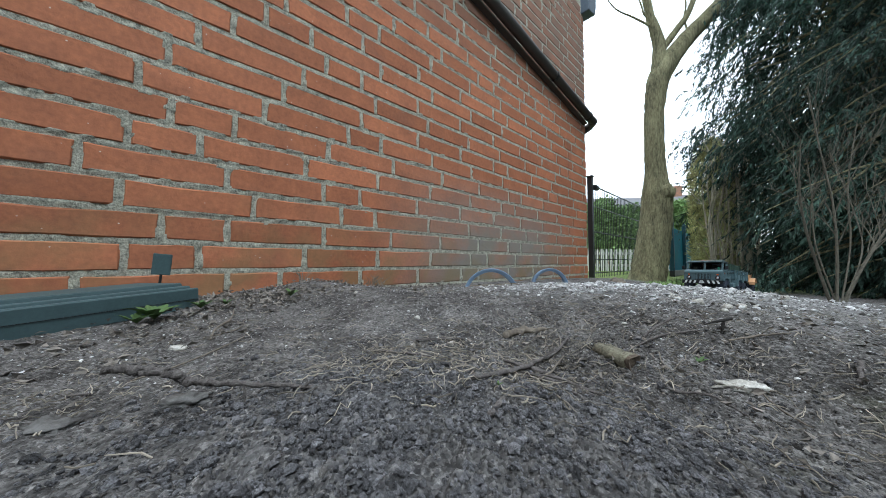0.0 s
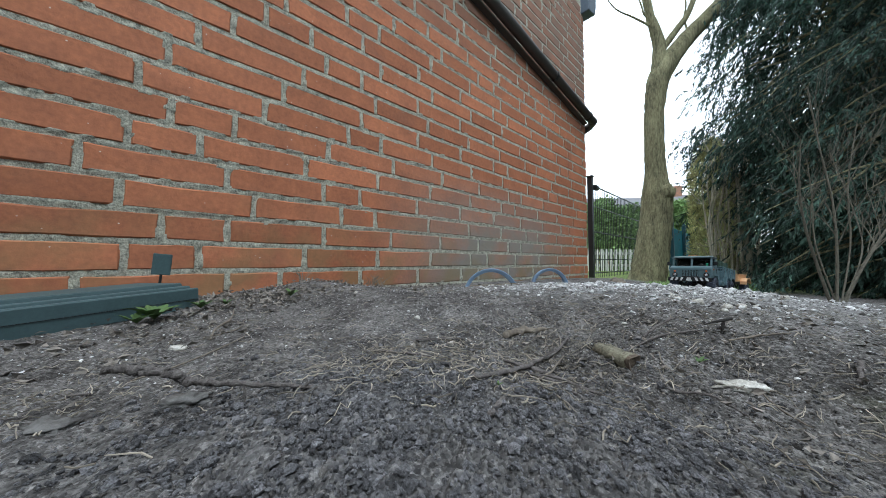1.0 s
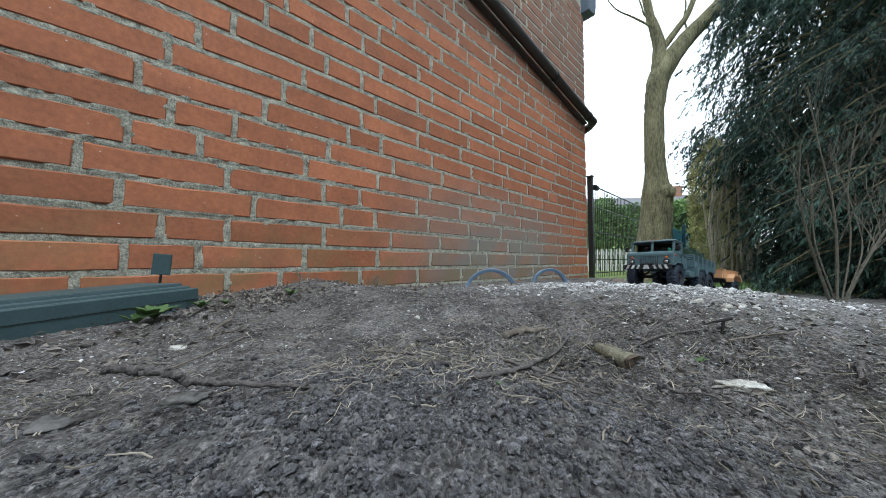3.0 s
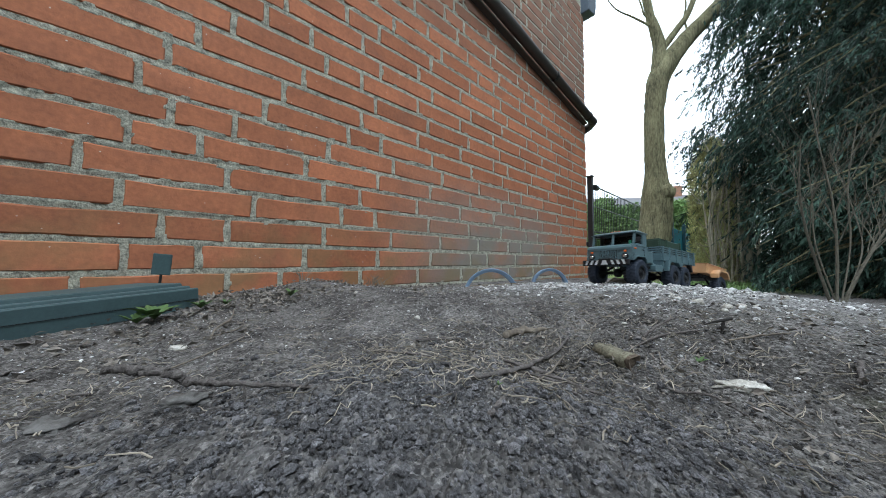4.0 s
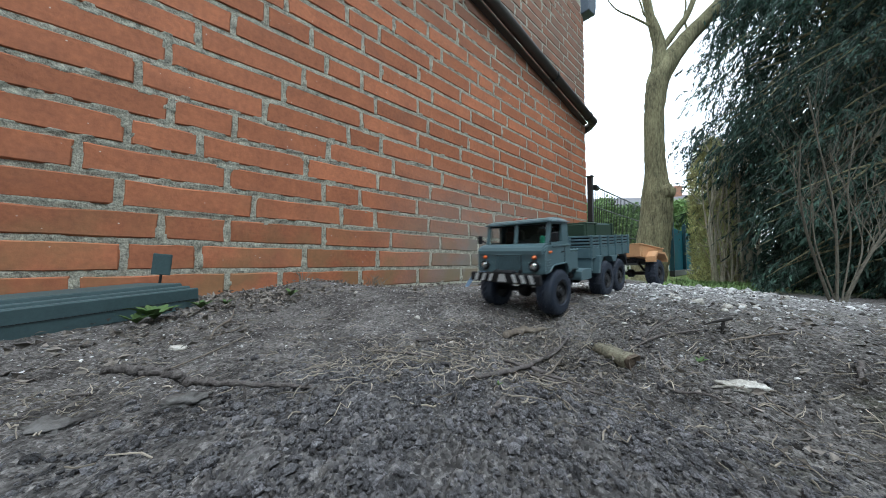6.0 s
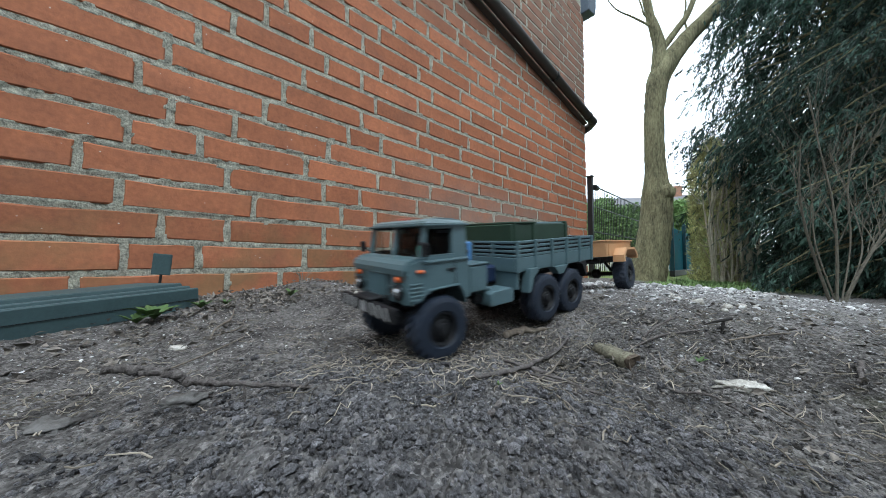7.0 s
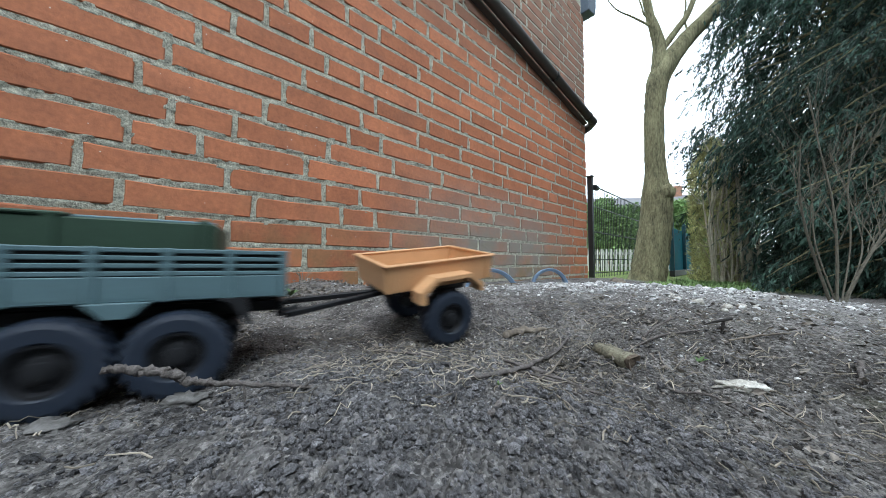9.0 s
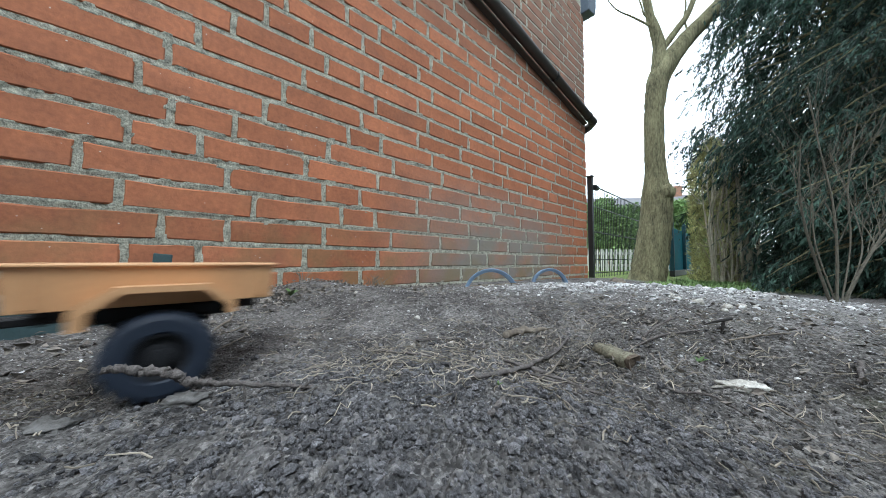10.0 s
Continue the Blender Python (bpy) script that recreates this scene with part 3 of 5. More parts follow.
def thuja(at, height, radius, seed):
    rng = np.random.default_rng(seed)
    tree = tagged(new("thuja"), "slim yellow-green thuja with bare stems at its side", "shrub")
    k = 1300
    z = rng.uniform(0, 1, k)
    a = rng.uniform(0, 2 * math.pi, k)
    r = radius * np.sqrt(rng.uniform(0.25, 1, k)) * np.minimum(1, (1 - z) * 4.0) ** 0.6
    P = np.stack([r * np.cos(a), r * np.sin(a), z * height], 1)
    D = np.stack([np.cos(a) * 0.5, np.sin(a) * 0.5, np.full(k, 1.0)], 1) + rng.normal(size=(k, 3)) * 0.3
    m = 9
    at_ = (P[:, None, :] + rng.normal(size=(k, m, 3)) * 0.012).reshape(-1, 3)
    way = (D[:, None, :] + rng.normal(size=(k, m, 3)) * 0.5).reshape(-1, 3)
    crown = new("crown", blades("crown", at_, way, rng.uniform(0.025, 0.055, k * m), rng.uniform(0.003, 0.006, k * m), THUJA, rng))
    crown.parent = tree
    rr = random.Random(seed)
    side = Vector((0.68, 0.734, 0))
    for i in range(30):
        off = rr.uniform(-0.12, 0.42)
        p = [Vector((0.0, 0.0, -0.05)) + side * off * 0.8 + Vector((0.05, -0.14, 0)) + Vector((rr.uniform(-0.05, 0.05), rr.uniform(-0.12, 0.05), 0))]
        for h in (0.3, 0.6, 0.9, 1.2):
            if h > height * rr.uniform(0.8, 1.2):
                break
            p.append(p[0] + side * (off * 0.0 + rr.uniform(-0.09, 0.03)) * h + Vector((rr.uniform(-0.03, 0.03), rr.uniform(-0.03, 0.03), h)))
        line, rad = smooth_line(p, [0.0095 - 0.0016 * j for j in range(len(p))], 4)
        bm = tube(line, rad, 6)
        for _ in range(4):
            q = rr.choice(line[3:])
            e = q + Vector((rr.uniform(-0.1, 0.1), rr.uniform(-0.1, 0.1), rr.uniform(0.03, 0.16)))
            tube([q, (q + e) / 2 + Vector((0, 0, -0.01)), e], [0.005, 0.004, 0.002], 5, bm)
        part("stem", bm, PALE_STEM, tree)
    tree.matrix_basis = pose(at[0], at[1], ground_z(*at))


thuja((0.60, 3.62), 1.30, 0.165, 21)


def bare_shrub(at, seed):
    """A leafless many-stemmed shrub: a few crooked stems, each forking into thin upright twigs."""
    rr = random.Random(seed)
    shrub = tagged(new("bare_shrub"), "leafless grey-brown shrub with many crooked stems", "shrub")
    side, deep = Vector((0.68, 0.734, 0)), Vector((-0.734, 0.68, 0))
    stems = (((-0.01, 0.0), (-0.065, 0.10), (-0.11, 0.19), (-0.14, 0.28), (-0.155, 0.38)), ((0.0, 0.0), (0.008, 0.12), (0.004, 0.25), (-0.02, 0.38), (-0.045, 0.54)), ((0.01, 0.0), (0.07, 0.11), (0.125, 0.20), (0.17, 0.27), (0.22, 0.40)), ((0.015, 0.0), (0.10, 0.10), (0.16, 0.16), (0.25, 0.24)), ((0.0, 0.01), (-0.045, 0.15), (-0.05, 0.27), (-0.06, 0.36)), ((0.01, 0.0), (0.05, 0.15), (0.06, 0.3), (0.10, 0.46)), ((0.012, 0.0), (0.12, 0.13), (0.15, 0.24), (0.16, 0.42)))

    def twig(bm, p, way, length, r, depth):
        q, pts = p.copy(), [p.copy()]
        d = way.normalized()
        for _ in range(5):
            d = (d + Vector((rr.uniform(-0.25, 0.25), rr.uniform(-0.25, 0.25), rr.uniform(-0.05, 0.28)))).normalized()
            q = q + d * length / 5
            pts.append(q.copy())
        tube(pts, [r * (1 - 0.15 * i) for i in range(6)], 5, bm)
        if depth:
            for _ in range(3):
                twig(bm, rr.choice(pts[1:5]), d + Vector((rr.uniform(-0.9, 0.9), rr.uniform(-0.9, 0.9), rr.uniform(-0.2, 0.6))), length * rr.uniform(0.4, 0.75), r * 0.55, depth - 1)

    for k, s in enumerate(stems):
        sway = rr.uniform(-0.10, 0.16)
        p = [side * a + deep * sway * b * 2 + Vector((0, 0, b)) for a, b in s]
        r0 = 0.0034 if k < 4 else 0.0019
        line, rad = smooth_line(p, [r0 * (1 - 0.17 * j) for j in range(len(p))], 5)
        bm = tube(line, rad, 7, rough=0.12, rng=rr)
        for _ in range(8):
            i = rr.randrange(6, len(line))
            twig(bm, line[i], (line[i] - line[i - 1]) * 40 + Vector((rr.uniform(-0.8, 0.8), rr.uniform(-0.8, 0.8), rr.uniform(0.1, 0.9))), rr.uniform(0.08, 0.24), rad[i] * 0.5, 1)
        part("stem", bm, STEM, shrub)
    shrub.matrix_basis = pose(at[0], at[1], ground_z(*at) - 0.012)


bare_shrub((1.022, 1.182), 31)
bare_shrub((1.30, 1.36), 32)


def garden_tree():
    tree = tagged(new("garden_tree"), "grey-green tree with a swollen knot and a forked trunk", "tree")
    side = Vector((0.68, 0.734, 0))

    def limb(name, pts, radii, seg=18):
        rr = random.Random(len(pts) * 7)
        line, rad = smooth_line([side * a + Vector((0, 0, z)) for a, z in pts], radii, 6)
        bm = tube(line, rad, seg, rough=0.05, rng=rr)
        return part(name, bm, BARK, tree, smooth=True)

    limb("trunk", [(-0.09, -0.3), (-0.043, -0.06), (0.0, 0.14), (0.031, 0.32), (0.055, 0.52), (0.063, 0.685), (0.059, 0.90), (0.056, 1.15), (0.064, 1.42), (0.098, 1.68), (0.165, 1.84), (0.315, 2.04), (0.46, 2.20), (0.63, 2.38), (0.98, 2.8), (1.3, 3.7)], [0.19, 0.140, 0.130, 0.124, 0.118, 0.116, 0.080, 0.075, 0.075, 0.084, 0.088, 0.073, 0.064, 0.058, 0.05, 0.03])
    limb("limb", [(0.10, 1.70), (0.118, 1.88), (0.125, 2.05), (0.085, 2.22), (0.041, 2.38), (-0.03, 2.9), (-0.02, 3.8)], [0.06, 0.056, 0.050, 0.040, 0.032, 0.03, 0.015])
    limb("limb", [(0.13, 1.98), (0.18, 2.05), (0.29, 2.20), (0.41, 2.38), (0.6, 2.9)], [0.03, 0.03, 0.027, 0.025, 0.016], 10)
    limb("branch", [(0.10, 2.18), (0.03, 2.24), (-0.10, 2.31), (-0.27, 2.40), (-0.4, 2.6)], [0.013, 0.010, 0.007, 0.005, 0.003], 7)
    limb("branch", [(0.06, 2.28), (0.0, 2.34), (-0.03, 2.44), (-0.10, 2.6)], [0.010, 0.008, 0.006, 0.004], 7)
    limb("branch", [(0.40, 2.14), (0.36, 2.30), (0.38, 2.45), (0.34, 2.7)], [0.010, 0.008, 0.006, 0.004], 7)
    knot = bmesh.new()
    bmesh.ops.create_icosphere(knot, subdivisions=3, radius=0.075)
    for v in knot.verts:
        v.co *= 1 + 0.3 * noise.noise(v.co * 30)
        v.co.z *= 1.2
    k = part("knot", knot, BARK, tree, "swollen bark knot", smooth=True)
    k.matrix_basis = pose(0.105, 0.02, 0.69)
    tree.matrix_basis = pose(0.236, 3.10, 0)


garden_tree()


def far_hedge():
    rng = np.random.default_rng(41)
    k = 36000
    u = rng.uniform(0, 1, k)
    top = 1.62 + 0.10 * np.sin(u * 23) + 0.08 * np.sin(u * 57) + 0.4 * np.clip(u - 0.55, 0, 1)
    d = rng.uniform(-0.35, 0.35, k)
    z = -0.2 + (top + 0.2) * rng.uniform(0.0, 1, k) ** 0.8
    P = np.stack([-3.4 + 4.0 * u - 0.7 * d, 7.0 + 4.3 * u + 0.7 * d, z], 1)
    D = rng.normal(size=(k, 3)) + np.array([0.3, -0.6, 0.5])
    me = blades("hedge", P, D, rng.uniform(0.06, 0.13, k), rng.uniform(0.018, 0.035, k), HEDGE, rng)
    tagged(new("hedge", me), "clipped green garden hedge behind the gate", "hedge", kind="stuff")


far_hedge()
HEDGE_DARK = leaf_material("dark_hedge", (0.06, 0.085, 0.05), (0.025, 0.04, 0.025), bump=1.0)


def screen_hedge(name, label, size, at, seed):
    """A plain hedge-shaped mass, added to shut out the low sky."""
    bm = box(size, at)
    bmesh.ops.subdivide_edges(bm, edges=list(bm.edges), cuts=18, use_grid_fill=True)
    for v in bm.verts:
        v.co += Vector((noise.noise(v.co * 3 + Vector((seed, 0, 0))), noise.noise(v.co * 3 + Vector((0, seed, 0))), noise.noise(v.co * 3 + Vector((0, 0, seed))))) * 0.12
    tagged(part(name, bm, HEDGE_DARK), label, "hedge", kind="structure")


# east and south masses stand unseen, added to cut side light on the truck
screen_hedge("hedge_east", "unseen dark hedge added to block side light from the east", (0.7, 7.0, 2.3), (3.3, -1.6, 0.95), 3)
screen_hedge("hedge_south", "unseen dark hedge added to block side light from the south", (3.6, 0.7, 2.2), (1.7, -4.2, 0.9), 5)
# added backing, so that no bright sky shows low between the conifer sprays
screen_hedge("hedge_back", "dark hedge mass added to close sky gaps behind the conifers", (4.6, 0.8, 2.3), (3.4, 7.4, 0.9), 7)
ROOF = material("roof_tile", (0.17, 0.17, 0.18), 0.8, scale=2, fine=12, bump=0.3, dist=0.02)
PALE = material("pale_rail", (0.62, 0.62, 0.58), 0.6, scale=10, bump=0.1)


def far_house(at, turn, w, d, eaves, ridge, chimney):
    house = tagged(new("house"), "distant brick house with a grey tiled roof", "house")
    part("wall", box((w, d, eaves + 1), (0, 0, eaves / 2 - 0.5)), BRICK_RED, house)
    roof = part("roof", prism([(-d / 2 - 0.4, eaves), (0, ridge), (d / 2 + 0.4, eaves), (d / 2 + 0.4, eaves + 0.15), (0, ridge + 0.2), (-d / 2 - 0.4, eaves + 0.15)], -w / 2 - 0.3, w / 2 + 0.3), ROOF, house)
    if chimney:
        part("chimney", box((1.0, 0.8, 1.6), (chimney, 0, ridge + 0.6), 0.03), BRICK_RED, roof)
    for x in (-w * 0.28, w * 0.28):
        win = part("window", box((1.2, 0.06, 1.2), (x, -d / 2 - 0.03, eaves - 1.4)), PALE, house)
        part("pane", box((1.04, 0.02, 1.04), (x, -d / 2 - 0.07, eaves - 1.4)), SLATE_BLUE, win)
    house.matrix_basis = pose(at[0], at[1], -0.2, 0, 0, turn)


far_house((-9.0, 33.0), 40, 9.0, 7.0, 4.2, 6.5, 0)
far_house((-7.3, 50.5), 30, 5.0, 5.0, 7.4, 9.2, 0.4)


def pale_fence():
    fence = tagged(new("picket_fence"), "low pale wooden fence in front of the hedge", "fence")
    for i in range(26):
        part("picket", box((0.07, 0.02, 0.55), (i * 0.11, 0, 0.1), 0.004), PALE, fence)
    for z in (0.0, 0.28):
        part("rail", box((2.9, 0.03, 0.05), (1.4, 0.03, z), 0.004), PALE, fence)
    fence.matrix_basis = pose(-2.3, 6.9, 0.02, 0, 0, 47)


pale_fence()


# ---- the model truck and its trailer: x to the truck's left, y to its rear ----
PAINT = material("grey_green_paint", (0.102, 0.165, 0.188), 0.32, vary=0.14, scale=45, fine=8, bump=0.05, dist=0.0005)
CRATE = material("dark_green_crate", (0.025, 0.055, 0.035), 0.55, vary=0.25, scale=50, bump=0.1, dist=0.0005)
TAN = material("tan_plastic_tub", (0.60, 0.345, 0.175), 0.45, vary=0.12, scale=40, bump=0.05, dist=0.0005)
# the cab roof gets a paler tone than PAINT
PALE_ROOF = material("pale_roof_paint", (0.17, 0.225, 0.24), 0.45, tint=(0.11, 0.16, 0.175), scale=45, fine=8, bump=0.05, dist=0.0005)
TYRE = material("tyre_rubber", (0.010, 0.018, 0.036), 0.55, tint=(0.018, 0.025, 0.040), scale=90, bump=0.25, dist=0.0006)
DARK = material("chassis_black", (0.008, 0.009, 0.012), 0.6, scale=80, bump=0.1, dist=0.0005)
NAVY = material("navy_plastic", (0.015, 0.03, 0.08), 0.5, scale=80, bump=0.05)
SKYBLUE = material("bright_blue_plastic", (0.10, 0.28, 0.62), 0.45, scale=80, bump=0.05)
WHITE = material("white_stripe", (0.84, 0.85, 0.86), 0.5, vary=0.1, scale=80, bump=0)
ORANGE = material("orange_lens", (0.75, 0.16, 0.04), 0.25, vary=0.1, scale=80, bump=0)
RED = material("red_lens", (0.62, 0.20, 0.15), 0.25, vary=0.1, scale=80, bump=0)
CHROME = material("lamp_reflector", (0.6, 0.62, 0.64), 0.2, metal=0.9, vary=0.1, scale=80, bump=0)
MINT = material("green_trinket", (0.05, 0.35, 0.22), 0.5, scale=80, bump=0)


def glass_material(name, tint):
    m = bpy.data.materials.new(name)
    m.use_nodes = True
    b = m.node_tree.nodes["Principled BSDF"]
    b.inputs["Base Color"].default_value = (*tint, 1)
    b.inputs["Roughness"].default_value = 0.04
    b.inputs["Transmission Weight"].default_value = 1.0
    b.inputs["IOR"].default_value = 1.15
    return m


GLASS = glass_material("windscreen_glass", (0.75, 0.8, 0.8))
RADIUS = 0.0325


def wheel_meshes(width):
    w = width / 2
    tyre = bmesh.new()
    seg, rings = 88, []
    for r, x, lug in ((0.0155, -0.8, 0), (0.0175, -1.0, 0), (0.0255, -1.0, 0), (0.0283, -0.88, 1), (0.0294, -0.62, 2), (0.0296, -0.20, 3), (0.0296, -0.02, 4), (0.0296, 0.02, 5), (0.0296, 0.20, 6), (0.0294, 0.62, 7), (0.0283, 0.88, 8), (0.0255, 1.0, 0), (0.0175, 1.0, 0), (0.0155, 0.8, 0)):
        ring = []
        for i in range(seg):
            shift = {1: 0, 2: 0, 3: 1, 4: 1, 5: 3, 6: 3, 7: 2, 8: 2}.get(lug, 0)
            up = 0.0016 if lug and (i + shift) % 4 < 2 else 0.0
            a = 2 * math.pi * i / seg
            ring.append(tyre.verts.new((x * w, 1.045 * (r + up) * math.cos(a), 1.045 * (r + up) * math.sin(a))))
        rings.append(ring)
    for a, b in zip(rings, rings[1:] + rings[:1]):
        for i in range(seg):
            j = (i + 1) % seg
            tyre.faces.new((a[i], a[j], b[j], b[i]))
    bmesh.ops.recalc_face_normals(tyre, faces=tyre.faces)
    rim = lathe([(0.006, -w * 0.5), (0.0165, -w * 0.75), (0.0168, -w * 0.9), (0.0168, w * 0.92), (0.0150, w * 0.90), (0.0135, w * 0.55), (0.0095, w * 0.62), (0.0085, w * 0.80), (0.0060, w * 0.82), (0.0055, w * 1.02), (0.002, w * 1.04)], 28)
    for i in range(6):
        a = 2 * math.pi * i / 6
        cyl(0.0011, 0.0011, (w * 0.55, 0.0112 * math.cos(a), 0.0112 * math.sin(a)), (w * 0.72, 0.0112 * math.cos(a), 0.0112 * math.sin(a)), rim, 6)
    return mesh_of(tyre, "tyre", TYRE), mesh_of(rim, "rim", DARK)


TYRE_ME, RIM_ME = wheel_meshes(0.025)


def add_wheel(thing, x, y):
    w = new("wheel", TYRE_ME)
    w.parent = thing
    r = new("rim", RIM_ME)
    r.parent = w
    if x < 0:
        r.matrix_basis = pose(0, 0, 0, 0, 0, 180)
    w.matrix_basis = pose(x, y, 0.0315)
    return w


def nose(y):
    """The blunt nose: everything ahead of the windscreen foot is drawn back a little."""
    return y if y > -0.028 else -0.028 + (y + 0.028) * 0.82


FRONT = 0.008


def build_truck():
    t = tagged(new("toy_truck"), "grey-green plastic model army truck with six wheels and striped bumper", "toy truck")
    # cab shell with its wheel arches
    arch = [(0.0370, 0.0570), (0.0330, 0.0650), (0.0250, 0.0715), (-0.0210, 0.0705), (-0.0300, 0.0655), (-0.0340, 0.0615)]
    lower = [(0.047, 0.0570), (0.047, 0.099), (-0.028, 0.099), (-0.036, 0.0975), (-0.0440, 0.093), (-0.0475, 0.087), (-0.0485, 0.066), (-0.0470, 0.0605)] + arch[::-1]
    lower = [(nose(y), z) for y, z in lower]
    front = [(-0.0475, 0.060), (-0.0475, 0.087), (-0.0440, 0.093), (-0.036, 0.0975), (-0.028, 0.099), (-0.026, 0.097), (-0.036, 0.094), (-0.0425, 0.090), (-0.0445, 0.085), (-0.0445, 0.060)]
    cab = part("cab", prism([(nose(y), z) for y, z in front], -0.0545, 0.0545), PAINT, t)
    part("back_wall", box((0.109, 0.004, 0.052), (0, 0.0455, 0.076), 0.001), PAINT, cab)
    part("floor", box((0.109, 0.090, 0.003), (0, 0.0, 0.0735)), PAINT, cab)
    part("back_panel", box((0.108, 0.003, 0.035), (0, 0.0450, 0.1165)), PAINT, cab)
    part("centre_post", box((0.006, 0.004, 0.036), (0, -0.0215, 0.1165), 0.0008, turn=pose(0, 0, 0, -11)), PAINT, cab)
    for s in (-1, 1):
        part("side_panel", prism(lower, s * 0.0565 - 0.0022, s * 0.0565 + 0.0022), PAINT, cab)
        part("windscreen_post", prism([(-0.028, 0.099), (-0.024, 0.099), (-0.017, 0.134), (-0.021, 0.134)], s * 0.0525 - 0.0025, s * 0.0525 + 0.0025), PAINT, cab)
        part("rear_post", prism([(0.0185, 0.099), (0.047, 0.099), (0.045, 0.134), (0.0185, 0.134)], s * 0.0540 - 0.0018, s * 0.0540 + 0.0018), PAINT, cab)
        part("door_head", prism([(-0.018, 0.1285), (0.02, 0.1285), (0.02, 0.134), (-0.018, 0.134)], s * 0.0535 - 0.0018, s * 0.0535 + 0.0018), PAINT, cab)
        part("window_sill", prism([(-0.024, 0.099), (0.02, 0.099), (0.02, 0.1035), (-0.0235, 0.1035)], s * 0.0552 - 0.002, s * 0.0552 + 0.002), PAINT, cab)
        part("belt_trim", box((0.0025, 0.070, 0.0022), (s * 0.0590, 0.010, 0.0975), 0.0006), PAINT, cab)
        part("door_handle", box((0.0020, 0.012, 0.0024), (s * 0.0592, 0.012, 0.0885), 0.0006), DARK, cab)
        part("door_seam", box((0.0010, 0.0008, 0.026), (s * 0.0588, 0.0195, 0.0840)), DARK, cab)
        for k in range(5):
            part("louver", box((0.0020, 0.013, 0.0017), (s * 0.0588, -0.0365, 0.0640 + k * 0.0036), 0.0004), PAINT, cab)
        part("arch_trim", tube([(s * 0.0590, nose(y), z + 0.0006) for y, z in arch], [0.0012] * 6, 6), PAINT, cab)
        part("inner_arch", box((0.014, 0.060, 0.002), (s * 0.0475, 0.001, 0.0712)), DARK, cab)
    # hood bulge over the nose
    hood = prism([(nose(y), z) for y, z in ((-0.0505, 0.0865), (-0.0515, 0.092), (-0.049, 0.0965), (-0.043, 0.0995), (-0.034, 0.1015), (-0.025, 0.1020), (-0.025, 0.0975), (-0.036, 0.0955), (-0.0455, 0.0885))], -0.058, 0.058)
    bmesh.ops.bevel(hood, geom=[e for e in hood.edges if abs(e.verts[0].co.x - e.verts[1].co.x) < 1e-6], offset=0.0022, segments=2, affect="EDGES")
    part("hood", hood, PAINT, cab, smooth=False)
    roof = prism([(-0.0235, 0.1325), (-0.0215, 0.1358), (-0.012, 0.1384), (0.006, 0.1394), (0.028, 0.1388), (0.043, 0.1366), (0.0485, 0.1325)], -0.0575, 0.0575)
    for v in roof.verts:
        if v.co.z > 0.1335:
            v.co.x *= 0.90 if v.co.z > 0.1362 else 0.96
    bmesh.ops.bevel(roof, geom=list(roof.edges), offset=0.0018, segments=2, affect="EDGES")
    part("roof", roof, PALE_ROOF, cab, "pale cab roof")
    part("gutter", prism([(-0.0250, 0.1312), (0.0488, 0.1312), (0.0488, 0.1330), (-0.0250, 0.1330)], -0.0588, 0.0588, bevel=0.0006), PAINT, cab)
    part("lining", box((0.104, 0.0015, 0.034), (0, 0.0425, 0.116)), DARK, cab, "black cab lining")
    part("engine_cover", box((0.034, 0.045, 0.034), (0, 0.012, 0.0910), 0.006), DARK, cab)
    part("rear_window", box((0.030, 0.0022, 0.016), (0.026, 0.0408, 0.119), 0.0005), SLATE_BLUE, cab)
    part("dashboard", box((0.104, 0.018, 0.010), (0, -0.018, 0.095), 0.002), DARK, cab)
    for s in (-1, 1):
        part("seat", box((0.034, 0.016, 0.040), (s * 0.030, 0.030, 0.104), 0.004), DARK, cab)
        pane = part("windscreen", box((0.044, 0.0010, 0.030), (s * 0.0255, -0.0215, 0.1165), turn=pose(0, 0, 0, -11)), GLASS, cab)
        pane.visible_shadow = False
        side_glass = part("side_window", box((0.0008, 0.012, 0.026), (s * 0.0535, -0.014, 0.1155)), GLASS, cab)
        side_glass.visible_shadow = False
    part("steering_wheel", lathe([(0.010, -0.001), (0.011, 0), (0.010, 0.001), (0.009, 0)], 16), DARK, cab).matrix_basis = pose(0.026, -0.004, 0.106, 0, 0, 90) @ pose(0, 0, 0, 0, 30, 0)
    part("trinket", box((0.006, 0.006, 0.014), (0.040, -0.017, 0.106), 0.002), MINT, cab, "small green figure on the dashboard")
    # the cab ends close behind its doors
    for ob in [cab] + [o for o in bpy.data.objects if o.parent == cab]:
        for v in ob.data.vertices:
            y = v.co.y
            if ob.matrix_basis.translation.length < 1e-6:
                v.co.y = 0.0185 + (y - 0.0185) * 0.70 if y > 0.0185 else y + FRONT * min(1.0, (0.0185 - y) / 0.03)
    grille = part("grille", box((0.044, 0.0012, 0.0235), (0, FRONT - 0.0446, 0.0745)), DARK, t)
    for i in range(10):
        part("slot", box((0.0021, 0.0022, 0.0215), (-0.0194 + i * 0.0043, FRONT - 0.0456, 0.0745), 0.0006), PAINT, grille)
    for z in (0.0625, 0.0865):
        part("frame", box((0.046, 0.0024, 0.0016), (0, FRONT - 0.0456, z), 0.0005), PAINT, grille)
    # bumper with hazard stripes
    bumper = part("bumper", prism([(-0.0530, 0.0465), (-0.0540, 0.0485), (-0.0540, 0.0590), (-0.0520, 0.0610), (-0.0485, 0.0605), (-0.0485, 0.0470)], -0.060, 0.060, bevel=0.0008), DARK, t)
